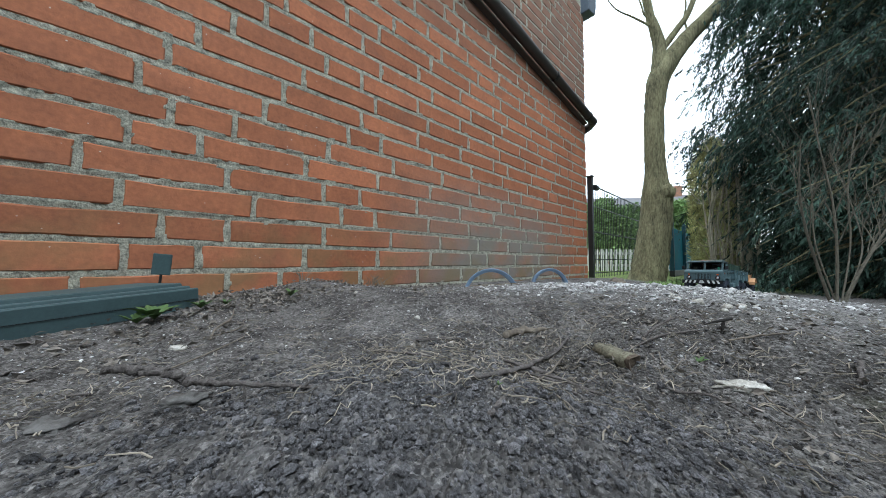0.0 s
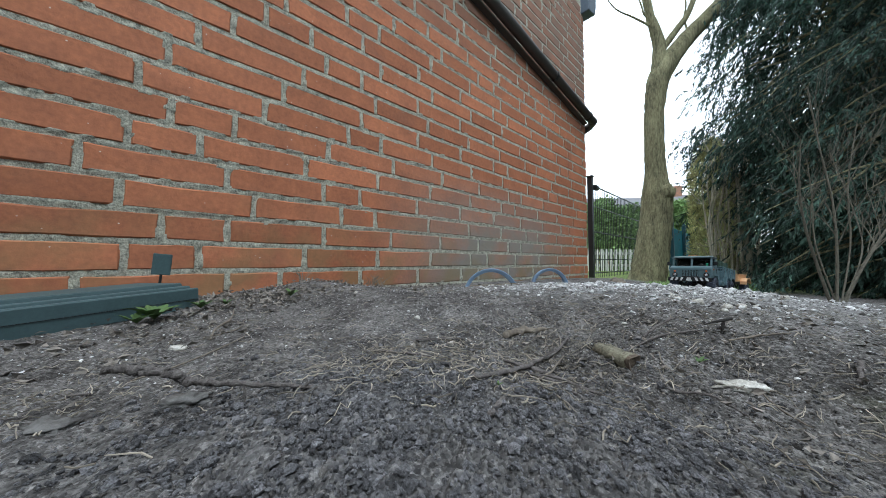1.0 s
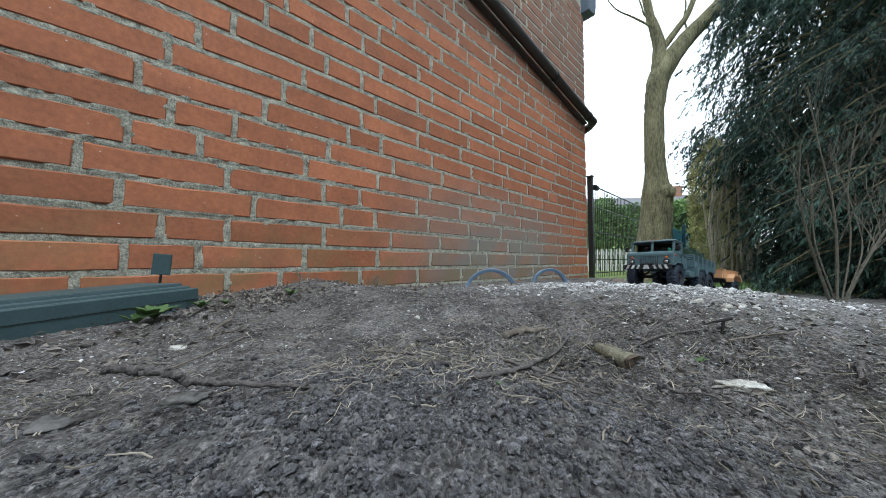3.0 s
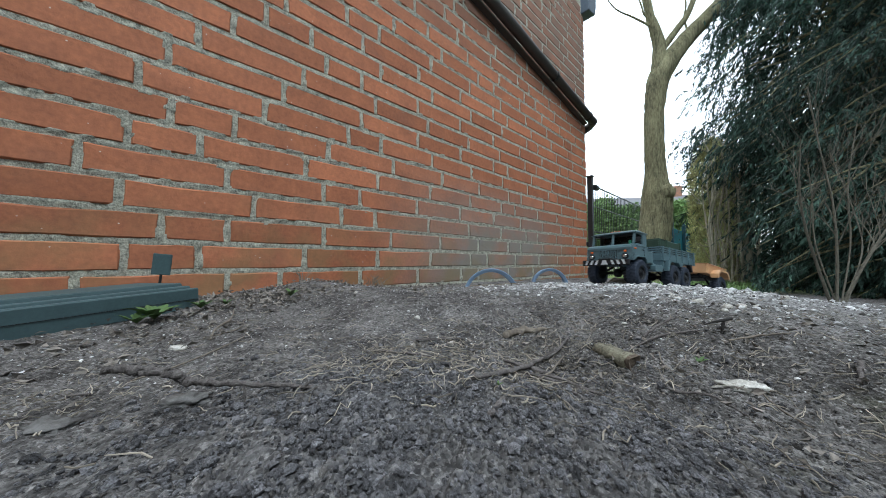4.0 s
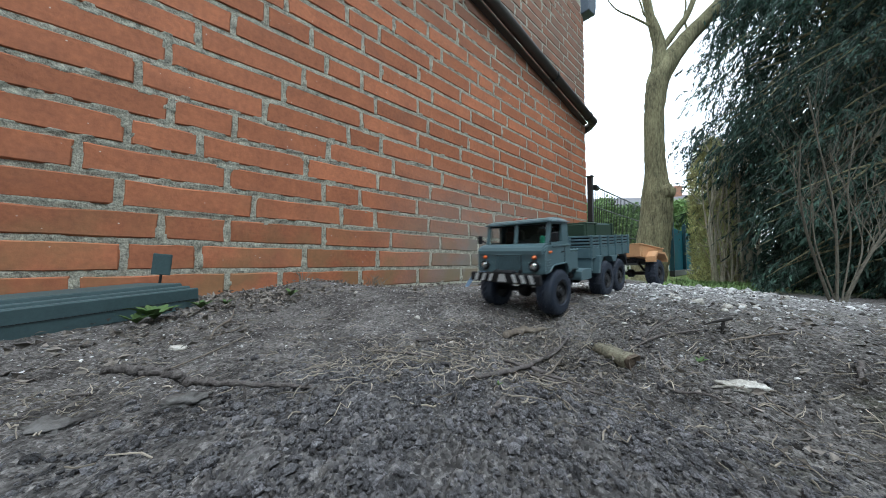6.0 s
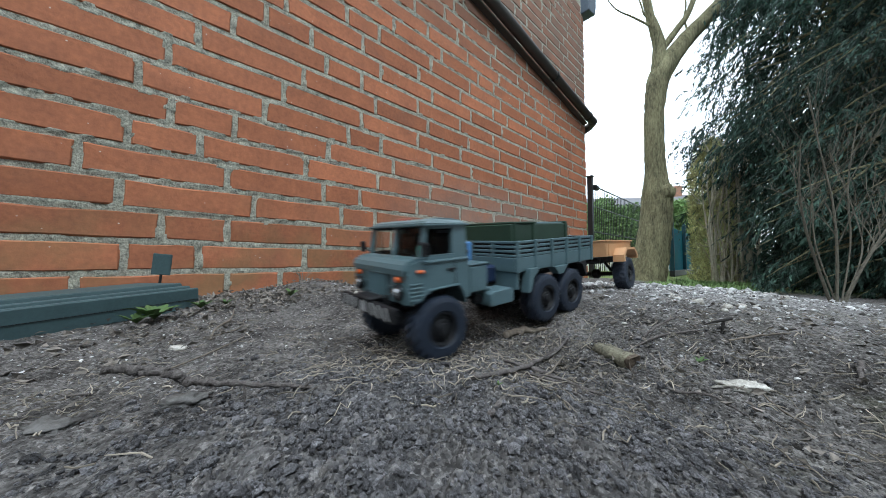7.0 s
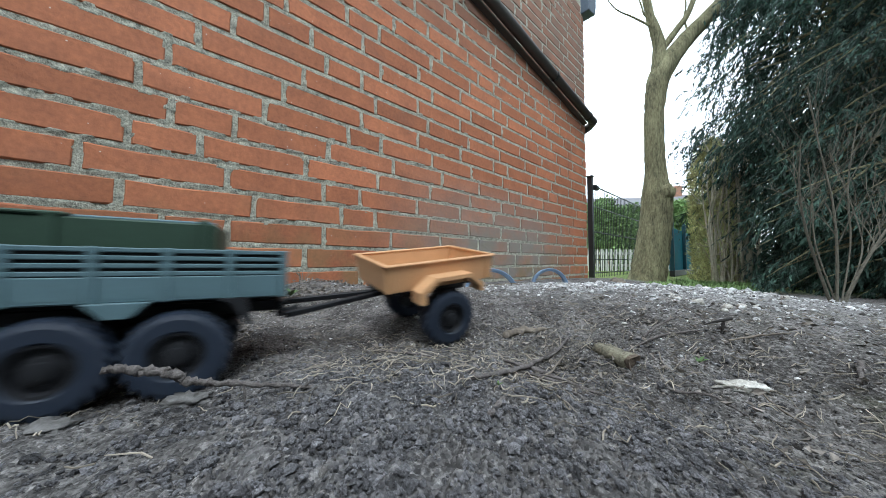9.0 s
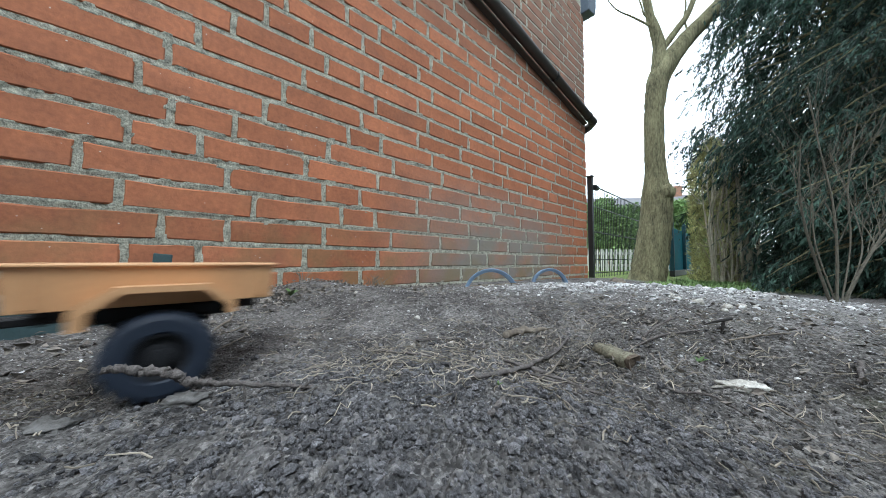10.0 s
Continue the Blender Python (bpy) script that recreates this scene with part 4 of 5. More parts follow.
    for i in range(8):
        if i == 3 or i == 4:
            continue
        x = -0.0476 + i * 0.0136
        k = 0.0022 if x > 0 else -0.0022
        st = bmesh.new()
        vs = [st.verts.new(p) for p in ((x - 0.003 + k, -0.0544, 0.0485), (x + 0.0035 + k, -0.0544, 0.0485), (x + 0.0035 - k, -0.0544, 0.0597), (x - 0.003 - k, -0.0544, 0.0597))]
        st.faces.new(vs)
        bmesh.ops.solidify(st, geom=list(st.faces), thickness=0.0004)
        part("stripe", st, WHITE, bumper, "white hazard stripe")
    st = bmesh.new()
    st.faces.new([st.verts.new(p) for p in ((-0.0085, -0.0544, 0.0485), (0.0085, -0.0544, 0.0485), (0.0045, -0.0544, 0.0597), (-0.0045, -0.0544, 0.0597))])
    bmesh.ops.solidify(st, geom=list(st.faces), thickness=0.0004)
    part("stripe", st, WHITE, bumper, "white hazard stripe")
    part("winch", box((0.034, 0.016, 0.005), (0, -0.0475, 0.0620), 0.002), DARK, t)
    for s in (-1, 1):
        lamp = part("headlight", lathe([(0.0070, -0.004), (0.0076, 0.002), (0.0068, 0.0040), (0.0056, 0.0036), (0.001, 0.0012)], 24), DARK, t, "black-rimmed round headlight")
        lamp.matrix_basis = pose(s * 0.0430, FRONT - 0.0453, 0.0705, 0, 0, -90)
        part("reflector", lathe([(0.0052, 0.0032), (0.0036, 0.0050), (0.0008, 0.0056)], 18), CHROME, lamp, "clear round lens")
        part("indicator", lathe([(0.0030, -0.003), (0.0030, 0.002), (0.0018, 0.0034), (0.0004, 0.0038)], 12), ORANGE, t, "orange front indicator").matrix_basis = pose(s * 0.0430, FRONT - 0.0450, 0.0825, 0, 0, -90)
        part("side_marker", box((0.003, 0.008, 0.0035), (s * 0.0592, FRONT - 0.031, 0.0895), 0.0012), ORANGE, t, "orange side marker")
        mirror = part("mirror", box((0.010, 0.004, 0.013), (s * 0.0655, FRONT - 0.030, 0.110), 0.0015), DARK, t)
        part("arm", cyl(0.0009, 0.0009, (s * 0.056, FRONT - 0.026, 0.104), (s * 0.0645, FRONT - 0.029, 0.110), seg=6), DARK, mirror)
    for k in (-1, 0, 1):
        part("roof_light", lathe([(0.0014, -0.0022), (0.0014, 0.0022)], 10), RED, t, "small red roof light").matrix_basis = pose(k * 0.010, FRONT - 0.010, 0.1398)
    # behind the cab
    part("tool_box", box((0.026, 0.028, 0.029), (0.0440, 0.0545, 0.0735), 0.0018), PAINT, t)
    part("lid", box((0.0275, 0.0295, 0.0022), (0.0440, 0.0545, 0.0893), 0.0008), PAINT, t)
    spare = new("spare_wheel", TYRE_ME)
    spare.parent = t
    spare.matrix_basis = pose(0.004, 0.0535, 0.0985, 0, 0, 90) @ Matrix.Diagonal((0.88, 0.92, 0.92, 1))
    part("motor", box((0.050, 0.036, 0.022), (0.008, 0.0930, 0.0700), 0.003), NAVY, t, "dark blue motor block")
    part("battery_pack", box((0.022, 0.0075, 0.034), (0.006, 0.0800, 0.0945), 0.0015), SKYBLUE, t, "bright blue battery pack")
    part("wooden_post", box((0.006, 0.005, 0.034), (-0.030, 0.0905, 0.095), 0.0008), TAN, t)
    tank = part("fuel_tank", prism([(0.0690, 0.0400), (0.0675, 0.0440), (0.0675, 0.0540), (0.0710, 0.0570), (0.1040, 0.0570), (0.1070, 0.0540), (0.1070, 0.0400)], 0.036, 0.062, bevel=0.0012), PAINT, t)
    part("cap", lathe([(0.005, -0.002), (0.005, 0.002), (0.003, 0.003)], 14), PAINT, tank).matrix_basis = pose(0.050, 0.074, 0.058, 0, -90, 0)
    part("exhaust", cyl(0.0045, 0.0045, (0.045, 0.055, 0.048), (0.045, 0.076, 0.048), seg=12), DARK, t)
    # frame, axles
    for s in (-1, 1):
        part("frame_rail", box((0.006, 0.355, 0.010), (s * 0.020, 0.138, 0.060), 0.001), DARK, t)
        for y in (0.0, 0.178, 0.244):
            part("spring", tube([(s * 0.027, y - 0.032, 0.048), (s * 0.027, y, 0.036), (s * 0.027, y + 0.032, 0.048)], [0.003] * 3, 6), DARK, t)
    for y in (0.0, 0.178, 0.244):
        axle = part("axle", cyl(0.0042, 0.0042, (-0.050, y, 0.031), (0.050, y, 0.031), seg=10), DARK, t)
        part("differential", lathe([(0.004, -0.011), (0.0105, -0.006), (0.0115, 0), (0.0105, 0.006), (0.004, 0.011)], 14, at=(0.004, y, 0.031)), DARK, axle)
    part("gearbox", box((0.030, 0.06, 0.026), (0, 0.075, 0.052), 0.004), DARK, t)
    part("prop_shaft", cyl(0.0032, 0.0032, (0, 0.02, 0.045), (0, 0.178, 0.036), seg=8), DARK, t)
    # cargo bed
    y0, y1, zb, zt, hw = 0.1175, 0.3145, 0.0715, 0.1105, 0.0575
    bed = part("cargo_bed", box((2 * hw, y1 - y0, 0.004), (0, (y0 + y1) / 2, zb + 0.002), 0.001), PAINT, t)
    for s in (-1, 1):
        part("lower_board", box((0.003, y1 - y0, 0.0165), (s * (hw - 0.0015), (y0 + y1) / 2, zb + 0.0100), 0.0006), PAINT, bed)
        for k in range(4):
            part("slat", box((0.0022, y1 - y0, 0.0034), (s * (hw - 0.0015), (y0 + y1) / 2, zb + 0.0205 + k * 0.0056), 0.0006), PAINT, bed)
        part("inner_board", box((0.0012, y1 - y0 - 0.004, 0.0205), (s * (hw - 0.0036), (y0 + y1) / 2, zb + 0.0280)), DARK, bed)
        for k in range(6):
            y = y0 + 0.003 + k * (y1 - y0 - 0.006) / 5
            part("upright", box((0.0034, 0.0050, zt - zb + 0.001), (s * (hw + 0.0002), y, (zb + zt) / 2), 0.0007), PAINT, bed)
        # mudguards over the paired wheels
        guard = [(0.134, 0.0455), (0.140, 0.0455), (0.1465, 0.0640), (0.1560, 0.0705), (0.1560, 0.0750), (0.1380, 0.0750)]
        part("mudguard", prism(guard, s * hw - 0.006, s * hw + 0.006, bevel=0.0006), PAINT, bed)
        mid = [(0.2050, 0.0610), (0.2170, 0.0610), (0.2280, 0.0720), (0.1940, 0.0720)]
        part("mudguard", prism(mid, s * hw - 0.006, s * hw + 0.006, bevel=0.0006), PAINT, bed)
        back = [(0.2860, 0.0505), (0.2900, 0.0505), (0.2850, 0.0720), (0.2660, 0.0720), (0.2750, 0.0680)]
        part("mud_flap", prism(back, s * hw - 0.006, s * hw + 0.004), DARK, bed)
    for y in (y0 + 0.0015, y1 - 0.0015):
        part("lower_board", box((2 * hw - 0.006, 0.003, 0.0165), (0, y, zb + 0.0100), 0.0006), PAINT, bed)
        for k in range(4):
            part("slat", box((2 * hw - 0.006, 0.0022, 0.0034), (0, y, zb + 0.0205 + k * 0.0056), 0.0006), PAINT, bed)
        part("inner_board", box((2 * hw - 0.008, 0.0012, 0.0205), (0, y + (0.0022 if y < 0.2 else -0.0022), zb + 0.0280)), DARK, bed)
        for x in (-0.02, 0.02):
            part("upright", box((0.005, 0.0034, zt - zb), (x, y, (zb + zt) / 2), 0.0007), PAINT, bed)
    part("apron", box((2 * hw, 0.004, 0.022), (0, y0 + 0.004, zb - 0.010), 0.001), PAINT, t)
    crate = part("crate", box((0.090, 0.138, 0.053), (0, 0.1935, zb + 0.0335), 0.0012), CRATE, t, "dark green crate in the cargo bed")
    part("crate_lid", box((0.093, 0.052, 0.003), (0, 0.153, zb + 0.0615), 0.001), CRATE, crate)
    part("crate_lid", box((0.084, 0.080, 0.003), (0, 0.221, zb + 0.0605), 0.001), PAINT, crate, "paler grey-green lid")
    for y in (0.132, 0.172, 0.254):
        part("batten", box((0.094, 0.006, 0.057), (0, y, zb + 0.0345), 0.001), CRATE, crate)
    part("tow_hook", box((0.010, 0.026, 0.006), (0, 0.3250, 0.0500), 0.0015), DARK, t)
    part("rear_beam", box((0.09, 0.006, 0.012), (0, 0.3115, 0.0600), 0.001), DARK, t)
    wheels = [add_wheel(t, s * 0.0505, y) for y in (0.0, 0.1783, 0.244) for s in (-1, 1)]
    return t, wheels


def build_trailer():
    t = tagged(new("toy_trailer"), "tan plastic model trailer on two black wheels", "toy trailer")
    yf, yr, hw, zb, zt = -0.072, 0.073, 0.0495, 0.0675, 0.0975
    tub = part("tub", box((2 * hw - 0.006, yr - yf - 0.006, 0.003), (0, (yf + yr) / 2, zb + 0.0015)), TAN, t)
    for s in (-1, 1):
        part("side_wall", box((0.0025, yr - yf, zt - zb), (s * (hw - 0.0015), 0.0005, (zt + zb) / 2), 0.0005, turn=Matrix.Rotation(radians(s * 5), 4, "Y")), TAN, tub)
        part("rim", box((0.0060, yr - yf + 0.004, 0.0025), (s * (hw + 0.0005), 0.0005, zt), 0.0008), TAN, tub)
    for y, s in ((yf, -1), (yr, 1)):
        part("end_wall", box((2 * hw - 0.002, 0.0025, zt - zb), (0, y, (zt + zb) / 2), 0.0005, turn=Matrix.Rotation(radians(-s * 5), 4, "X")), TAN, tub)
        part("rim", box((2 * hw + 0.004, 0.0060, 0.0025), (0, y + s * 0.001, zt + 0.0003), 0.0008), TAN, tub)
    for s in (-1, 1):
        guard = [(-0.043, 0.0560), (-0.036, 0.0560), (-0.036, 0.0660), (-0.020, 0.0785), (0.023, 0.0785), (0.038, 0.0660), (0.038, 0.0600), (0.043, 0.0600), (0.043, 0.0690), (0.026, 0.0830), (-0.023, 0.0830), (-0.043, 0.0690)]
        part("mudguard", prism(guard, s * hw, s * (hw + 0.020)), TAN, t)
        for y in (-0.062, 0.064):
            part("rib", box((0.0025, 0.003, zt - zb - 0.004), (s * (hw - 0.0002), y, (zt + zb) / 2), 0.0006), TAN, t)
        part("drawbar", box((0.005, 0.118, 0.006), (s * 0.0125, -0.108, 0.0575), 0.001, turn=pose(0, 0, 0, 0, 0, s * 11)), DARK, t)
        part("frame_rail", box((0.005, 0.130, 0.008), (s * 0.026, 0.0, 0.0625), 0.001), DARK, t)
        part("spring", tube([(s * 0.030, -0.030, 0.055), (s * 0.030, 0, 0.038), (s * 0.030, 0.030, 0.055)], [0.003] * 3, 6), DARK, t)
    part("underframe", box((0.06, 0.09, 0.012), (0, 0.0, 0.060), 0.002), DARK, t)
    part("coupling", cyl(0.0048, 0.0030, (0, -0.150, 0.0545), (0, -0.172, 0.0525), seg=10), DARK, t)
    part("cross_bar", box((0.060, 0.005, 0.006), (0, -0.060, 0.0590), 0.001), DARK, t)
    part("load_block", box((0.040, 0.020, 0.012), (0.004, -0.020, zb + 0.012), 0.002), TAN, t, "small tan block lying in the tub")
    axle = part("axle", cyl(0.0042, 0.0042, (-0.048, 0, 0.031), (0.048, 0, 0.031), seg=10), DARK, t)
    part("differential", lathe([(0.004, -0.010), (0.010, -0.005), (0.010, 0.005), (0.004, 0.010)], 14, at=(0, 0, 0.031)), DARK, axle)
    return t, [add_wheel(t, s * 0.0530, 0.0) for s in (-1, 1)]


truck, truck_wheels = build_truck()
trailer, trailer_wheels = build_trailer()


# ---- what lies on the earth ----
TWIG = material("twig_bark", (0.20, 0.18, 0.172), 0.9, tint=(0.048, 0.041, 0.038), scale=110, fine=6, bump=0.7, dist=0.002)
DARK_TWIG = material("damp_twig", (0.03, 0.027, 0.025), 0.8, scale=60, bump=0.5)
STRAW = leaf_material("dry_straw", (0.38, 0.34, 0.28), (0.15, 0.13, 0.105), 0.85, spread=(0.45, 1.6))
DRY_LEAF = leaf_material("dry_leaf", (0.32, 0.285, 0.25), (0.10, 0.09, 0.08), 0.85, 30, 6, 0.6, (0.4, 1.4))
GRAVEL = leaf_material("white_gravel_stone", (0.80, 0.80, 0.80), (0.42, 0.42, 0.42), 0.85, 40, 6, 0.6, (0.45, 1.2))
SOIL_CRUMB = leaf_material("soil_crumb", (0.200, 0.187, 0.178), (0.036, 0.032, 0.030), 0.95, 120, 8, 0.8, (0.4, 1.5))
MOSSY_WOOD = material("mossy_wood", (0.30, 0.28, 0.20), 0.9, tint=(0.07, 0.06, 0.045), scale=70, fine=5, bump=0.7, dist=0.002)
CLOD = leaf_material("earth_clod", (0.240, 0.236, 0.250), (0.042, 0.040, 0.042), 0.95, 120, 8, 1.0, (0.5, 1.45))
ROTTEN = material("rotten_wood", (0.15, 0.115, 0.085), 0.9, tint=(0.055, 0.042, 0.034), scale=60, fine=5, bump=0.8, dist=0.003)
STONE = material("white_stone", (0.72, 0.70, 0.66), 0.85, tint=(0.27, 0.25, 0.21), scale=90, fine=5, bump=0.6, dist=0.002)
GREY_STONE = material("grey_stone", (0.19, 0.185, 0.18), 0.9, tint=(0.085, 0.08, 0.075), scale=50, fine=5, bump=0.6, dist=0.003)


def lie(points, lift):
    """Plan points laid on the earth, each with its lift."""
    return [(x, y, ground_z(x, y) + crumbs(x, y, float(clod_share(x, y))) + h) for (x, y), h in zip(points, lift)]


def stick(label, points, radii, lift, mat=None, side=()):
    st = tagged(new("stick"), label, "stick")
    rr = random.Random(len(points) * 31 + int(points[0][0] * 1000))
    line, rad = smooth_line(lie(points, lift) if lift else points, radii, 7 if lift else 14)
    rad = [r * (1 + 0.22 * math.sin(i * 1.9) * math.sin(i * 0.83)) for i, r in enumerate(rad)]
    line = [p + Vector((rr.uniform(-1, 1), rr.uniform(-1, 1), rr.uniform(-1, 1))) * rad[i] * 0.5 for i, p in enumerate(line)]
    part("shaft", tube(line, rad, 9, rough=0.26, rng=rr), mat or TWIG, st, smooth=True)
    for i, way, length in side:
        p = line[min(i, len(line) - 1)]
        d = Vector(way).normalized() * length
        part("spur", tube([p, p + d * 0.5 + Vector((0, 0, 0.001)), p + d], [rad[min(i, len(rad) - 1)] * 0.6, rad[min(i, len(rad) - 1)] * 0.45, 0.0005], 6), mat or TWIG, st)
    return st


stick("long dark crooked twig with one end off the earth", [(0.654, -0.024, 0.039), (0.6616, -0.010, 0.037), (0.6664, 0.0055, 0.032), (0.667, 0.0126, 0.026), (0.6725, 0.040, 0.019), (0.683, 0.073, 0.0118), (0.7026, 0.1094, 0.006)], [0.0019, 0.0024, 0.0026, 0.0022, 0.0016, 0.0013, 0.0008], None, side=((56, (0.1, 0.1, -1.0), 0.012), (24, (0.5, 0.2, 0.3), 0.006), (70, (0.3, 0.6, 0.4), 0.008)))
stick("bent brown twig in the litter", [(0.766, 0.159), (0.755, 0.218), (0.740, 0.291), (0.741, 0.334), (0.741, 0.367)], [0.0016, 0.0021, 0.0022, 0.0018, 0.0009], [0.003, 0.004, 0.005, 0.006, 0.004], side=((16, (0.4, 0.5, 0.3), 0.02),))
stick("thin brown twig on turned earth", [(0.803, 0.132), (0.796, 0.153), (0.781, 0.189)], [0.0017, 0.0016, 0.0007], [0.002, 0.002, 0.001])
stick("dark flat twig on the earth", [(0.619, 0.152), (0.645, 0.176), (0.686, 0.195)], [0.0011, 0.0013, 0.0006], [0.002, 0.002, 0.002])
stick("dark curved splinter on the earth", [(0.728, 0.248), (0.754, 0.277), (0.797, 0.267)], [0.0009, 0.0028, 0.0010], [0.004, 0.004, 0.002])
stick("dark splinter on the earth", [(0.742, 0.238), (0.769, 0.261), (0.804, 0.242)], [0.0009, 0.0020, 0.0008], [0.003, 0.003, 0.002])
stick("pale weathered stick on the litter", [(0.678, 0.323), (0.687, 0.349), (0.706, 0.378)], [0.0040, 0.0050, 0.0022], [0.003, 0.003, 0.002], WOOD)
stick("thin brown twig on the litter", [(0.811, 0.381), (0.825, 0.403), (0.857, 0.434)], [0.0012, 0.0013, 0.0007], [0.003, 0.004, 0.003])
stick("long thin pale twig on the litter", [(0.881, 0.419), (0.900, 0.438), (0.924, 0.467)], [0.0008, 0.0011, 0.0006], [0.003, 0.004, 0.003], WOOD)
stick("thin straw-coloured twig across the litter", [(0.900, 0.362), (0.914, 0.344), (0.928, 0.335)], [0.0006, 0.0008, 0.0004], [0.002, 0.003, 0.002], WOOD)
stick("dark bent twig by the wall", [(0.458, 0.040), (0.418, 0.051), (0.367, 0.072), (0.324, 0.082)], [0.0010, 0.0012, 0.0011, 0.0008], [0.002, 0.006, 0.008, 0.010], WOOD)
stick("small dark twig on bare earth", [(0.550, -0.052), (0.555, -0.040)], [0.0008, 0.0010], [0.001, 0.002])
stick("short stub of root sticking out", [(0.956, 0.401), (0.960, 0.424)], [0.0020, 0.0015], [0.0, 0.005])
stick("dark twig on gravel", [(0.833, 0.503), (0.855, 0.480)], [0.0010, 0.0006], [0.004, 0.002])
stick("brown twig half sunk in turned earth", [(0.837, 0.332), (0.855, 0.322), (0.875, 0.325), (0.897, 0.318)], [0.0008, 0.0014, 0.0011, 0.0005], [0.002, 0.003, 0.003, 0.002])
stick("thin pale twig leaning across a darker one", [(0.775, 0.222), (0.763, 0.275), (0.752, 0.330)], [0.0006, 0.0010, 0.0006], [0.003, 0.009, 0.006], WOOD)
stick("thin dark twig beside the rotten wood", [(0.812, 0.398), (0.822, 0.415), (0.838, 0.440)], [0.0013, 0.0014, 0.0006], [0.004, 0.008, 0.012])
stick("long thin pale root on bare earth", [(0.545, -0.02), (0.520, 0.02), (0.498, 0.055), (0.480, 0.072)], [0.0006, 0.0009, 0.0008, 0.0004], [0.002, 0.003, 0.003, 0.002], WOOD)
stick("bent pale root on bare earth", [(0.445, 0.035), (0.415, 0.075), (0.385, 0.085)], [0.0007, 0.0008, 0.0004], [0.002, 0.003, 0.006], WOOD)
stick("dark twig on trodden earth", [(0.640, 0.255), (0.628, 0.215), (0.655, 0.27)], [0.0006, 0.0010, 0.0006], [0.003, 0.004, 0.003])
stick("short splinter standing in the earth", [(0.640, 0.330), (0.634, 0.345), (0.630, 0.352)], [0.0009, 0.0008, 0.0004], [0.001, 0.010, 0.016])
for k in range(7):
    stick("dark needle-like splinter in a small bundle", [(0.742 + k * 0.003, 0.236 + k * 0.004), (0.768 + k * 0.003, 0.256 + k * 0.002), (0.800 + k * 0.004, 0.246 + k * 0.005)], [0.0006, 0.0012, 0.0005], [0.002 + 0.001 * (k % 3), 0.004 + 0.001 * (k % 2), 0.002])["group"] = "bundle of splinters"


def forked_stick():
    st = tagged(new("forked_stick"), "short dark T-shaped stick standing in the earth", "stick")
    x, y = (0.874, 0.443)
    z = ground_z(x, y) + crumbs(x, y, float(clod_share(x, y)))
    part("stem", tube([(x, y, z - 0.01), (x + 0.001, y + 0.001, z + 0.008), (x + 0.002, y + 0.002, z + 0.014)], [0.0015, 0.0016, 0.0013], 7), DARK_TWIG, st)
    part("bar", tube([(x - 0.013, y - 0.012, z + 0.009), (x - 0.005, y - 0.005, z + 0.0125), (x + 0.003, y + 0.003, z + 0.0145), (x + 0.008, y + 0.009, z + 0.016)], [0.0005, 0.0011, 0.0018, 0.0013], 7), DARK_TWIG, st)


forked_stick()


def lump(name, label, category, at, size, mat, seed, sink=0.3, turn=0.0, rough=0.35, freq=3.0, sub=3):
    bm = bmesh.new()
    bmesh.ops.create_icosphere(bm, subdivisions=sub, radius=1)
    for v in bm.verts:
        d = 1 + rough * noise.noise(v.co * freq * 0.5 + Vector((seed, 0, 0))) + rough * 0.4 * noise.noise(v.co * freq * 1.7 + Vector((0, seed, 0)))
        v.co = Vector((v.co.x * size[0], v.co.y * size[1], v.co.z * size[2])) * d
    ob = tagged(part(name, bm, mat, smooth=True), label, category)
    ob.matrix_basis = pose(at[0], at[1], ground_z(*at) + crumbs(at[0], at[1], float(clod_share(*at))) + size[2] * (1 - 2 * sink), 0, 0, turn)
    return ob



def wood_chunk():
    """A short broken length of branch, split flat on top, its dark end showing."""
    chunk = tagged(new("wood_chunk"), "short mossy rotten length of wood lying in the soil", "wood chunk")
    for name, mat, x0, x1, fat, label in (("body", MOSSY_WOOD, -0.024, 0.0195, 1.0, ""), ("end", ROTTEN, 0.012, 0.0225, 0.97, "dark brown broken end")):
        bm = bmesh.new()
        rings = []
        for i in range(9):
            x = x0 + (x1 - x0) * i / 8
            ring = []
            for k in range(14):
                a = 2 * math.pi * k / 14
                r = 0.0100 * fat * (0.72 + 0.28 * (x + 0.024) / 0.046)
                p = Vector((x, r * math.cos(a), min(r * math.sin(a), 0.0058 * fat)))
                p *= 1 + 0.30 * noise.noise(p * 95 + Vector((3, 0, 0))) + 0.16 * noise.noise(p * 260)
                if name == "end" and i > 5:
                    p.x += 0.004 * noise.noise((p.y * 190, p.z * 190, 1.0))
                ring.append(bm.verts.new(p))
            rings.append(ring)
        for a, b in zip(rings, rings[1:]):
            for k in range(14):
                j = (k + 1) % 14
                bm.faces.new((a[k], a[j], b[j], b[k]))
        bm.faces.new(rings[0][::-1])
        bm.faces.new(rings[-1])
        bmesh.ops.recalc_face_normals(bm, faces=bm.faces)
        part(name, bm, mat, chunk, label, smooth=name == "body")
    chunk.matrix_basis = pose(0.795, 0.358, ground_z(0.795, 0.358) + 0.0040, 6, 3, -22)


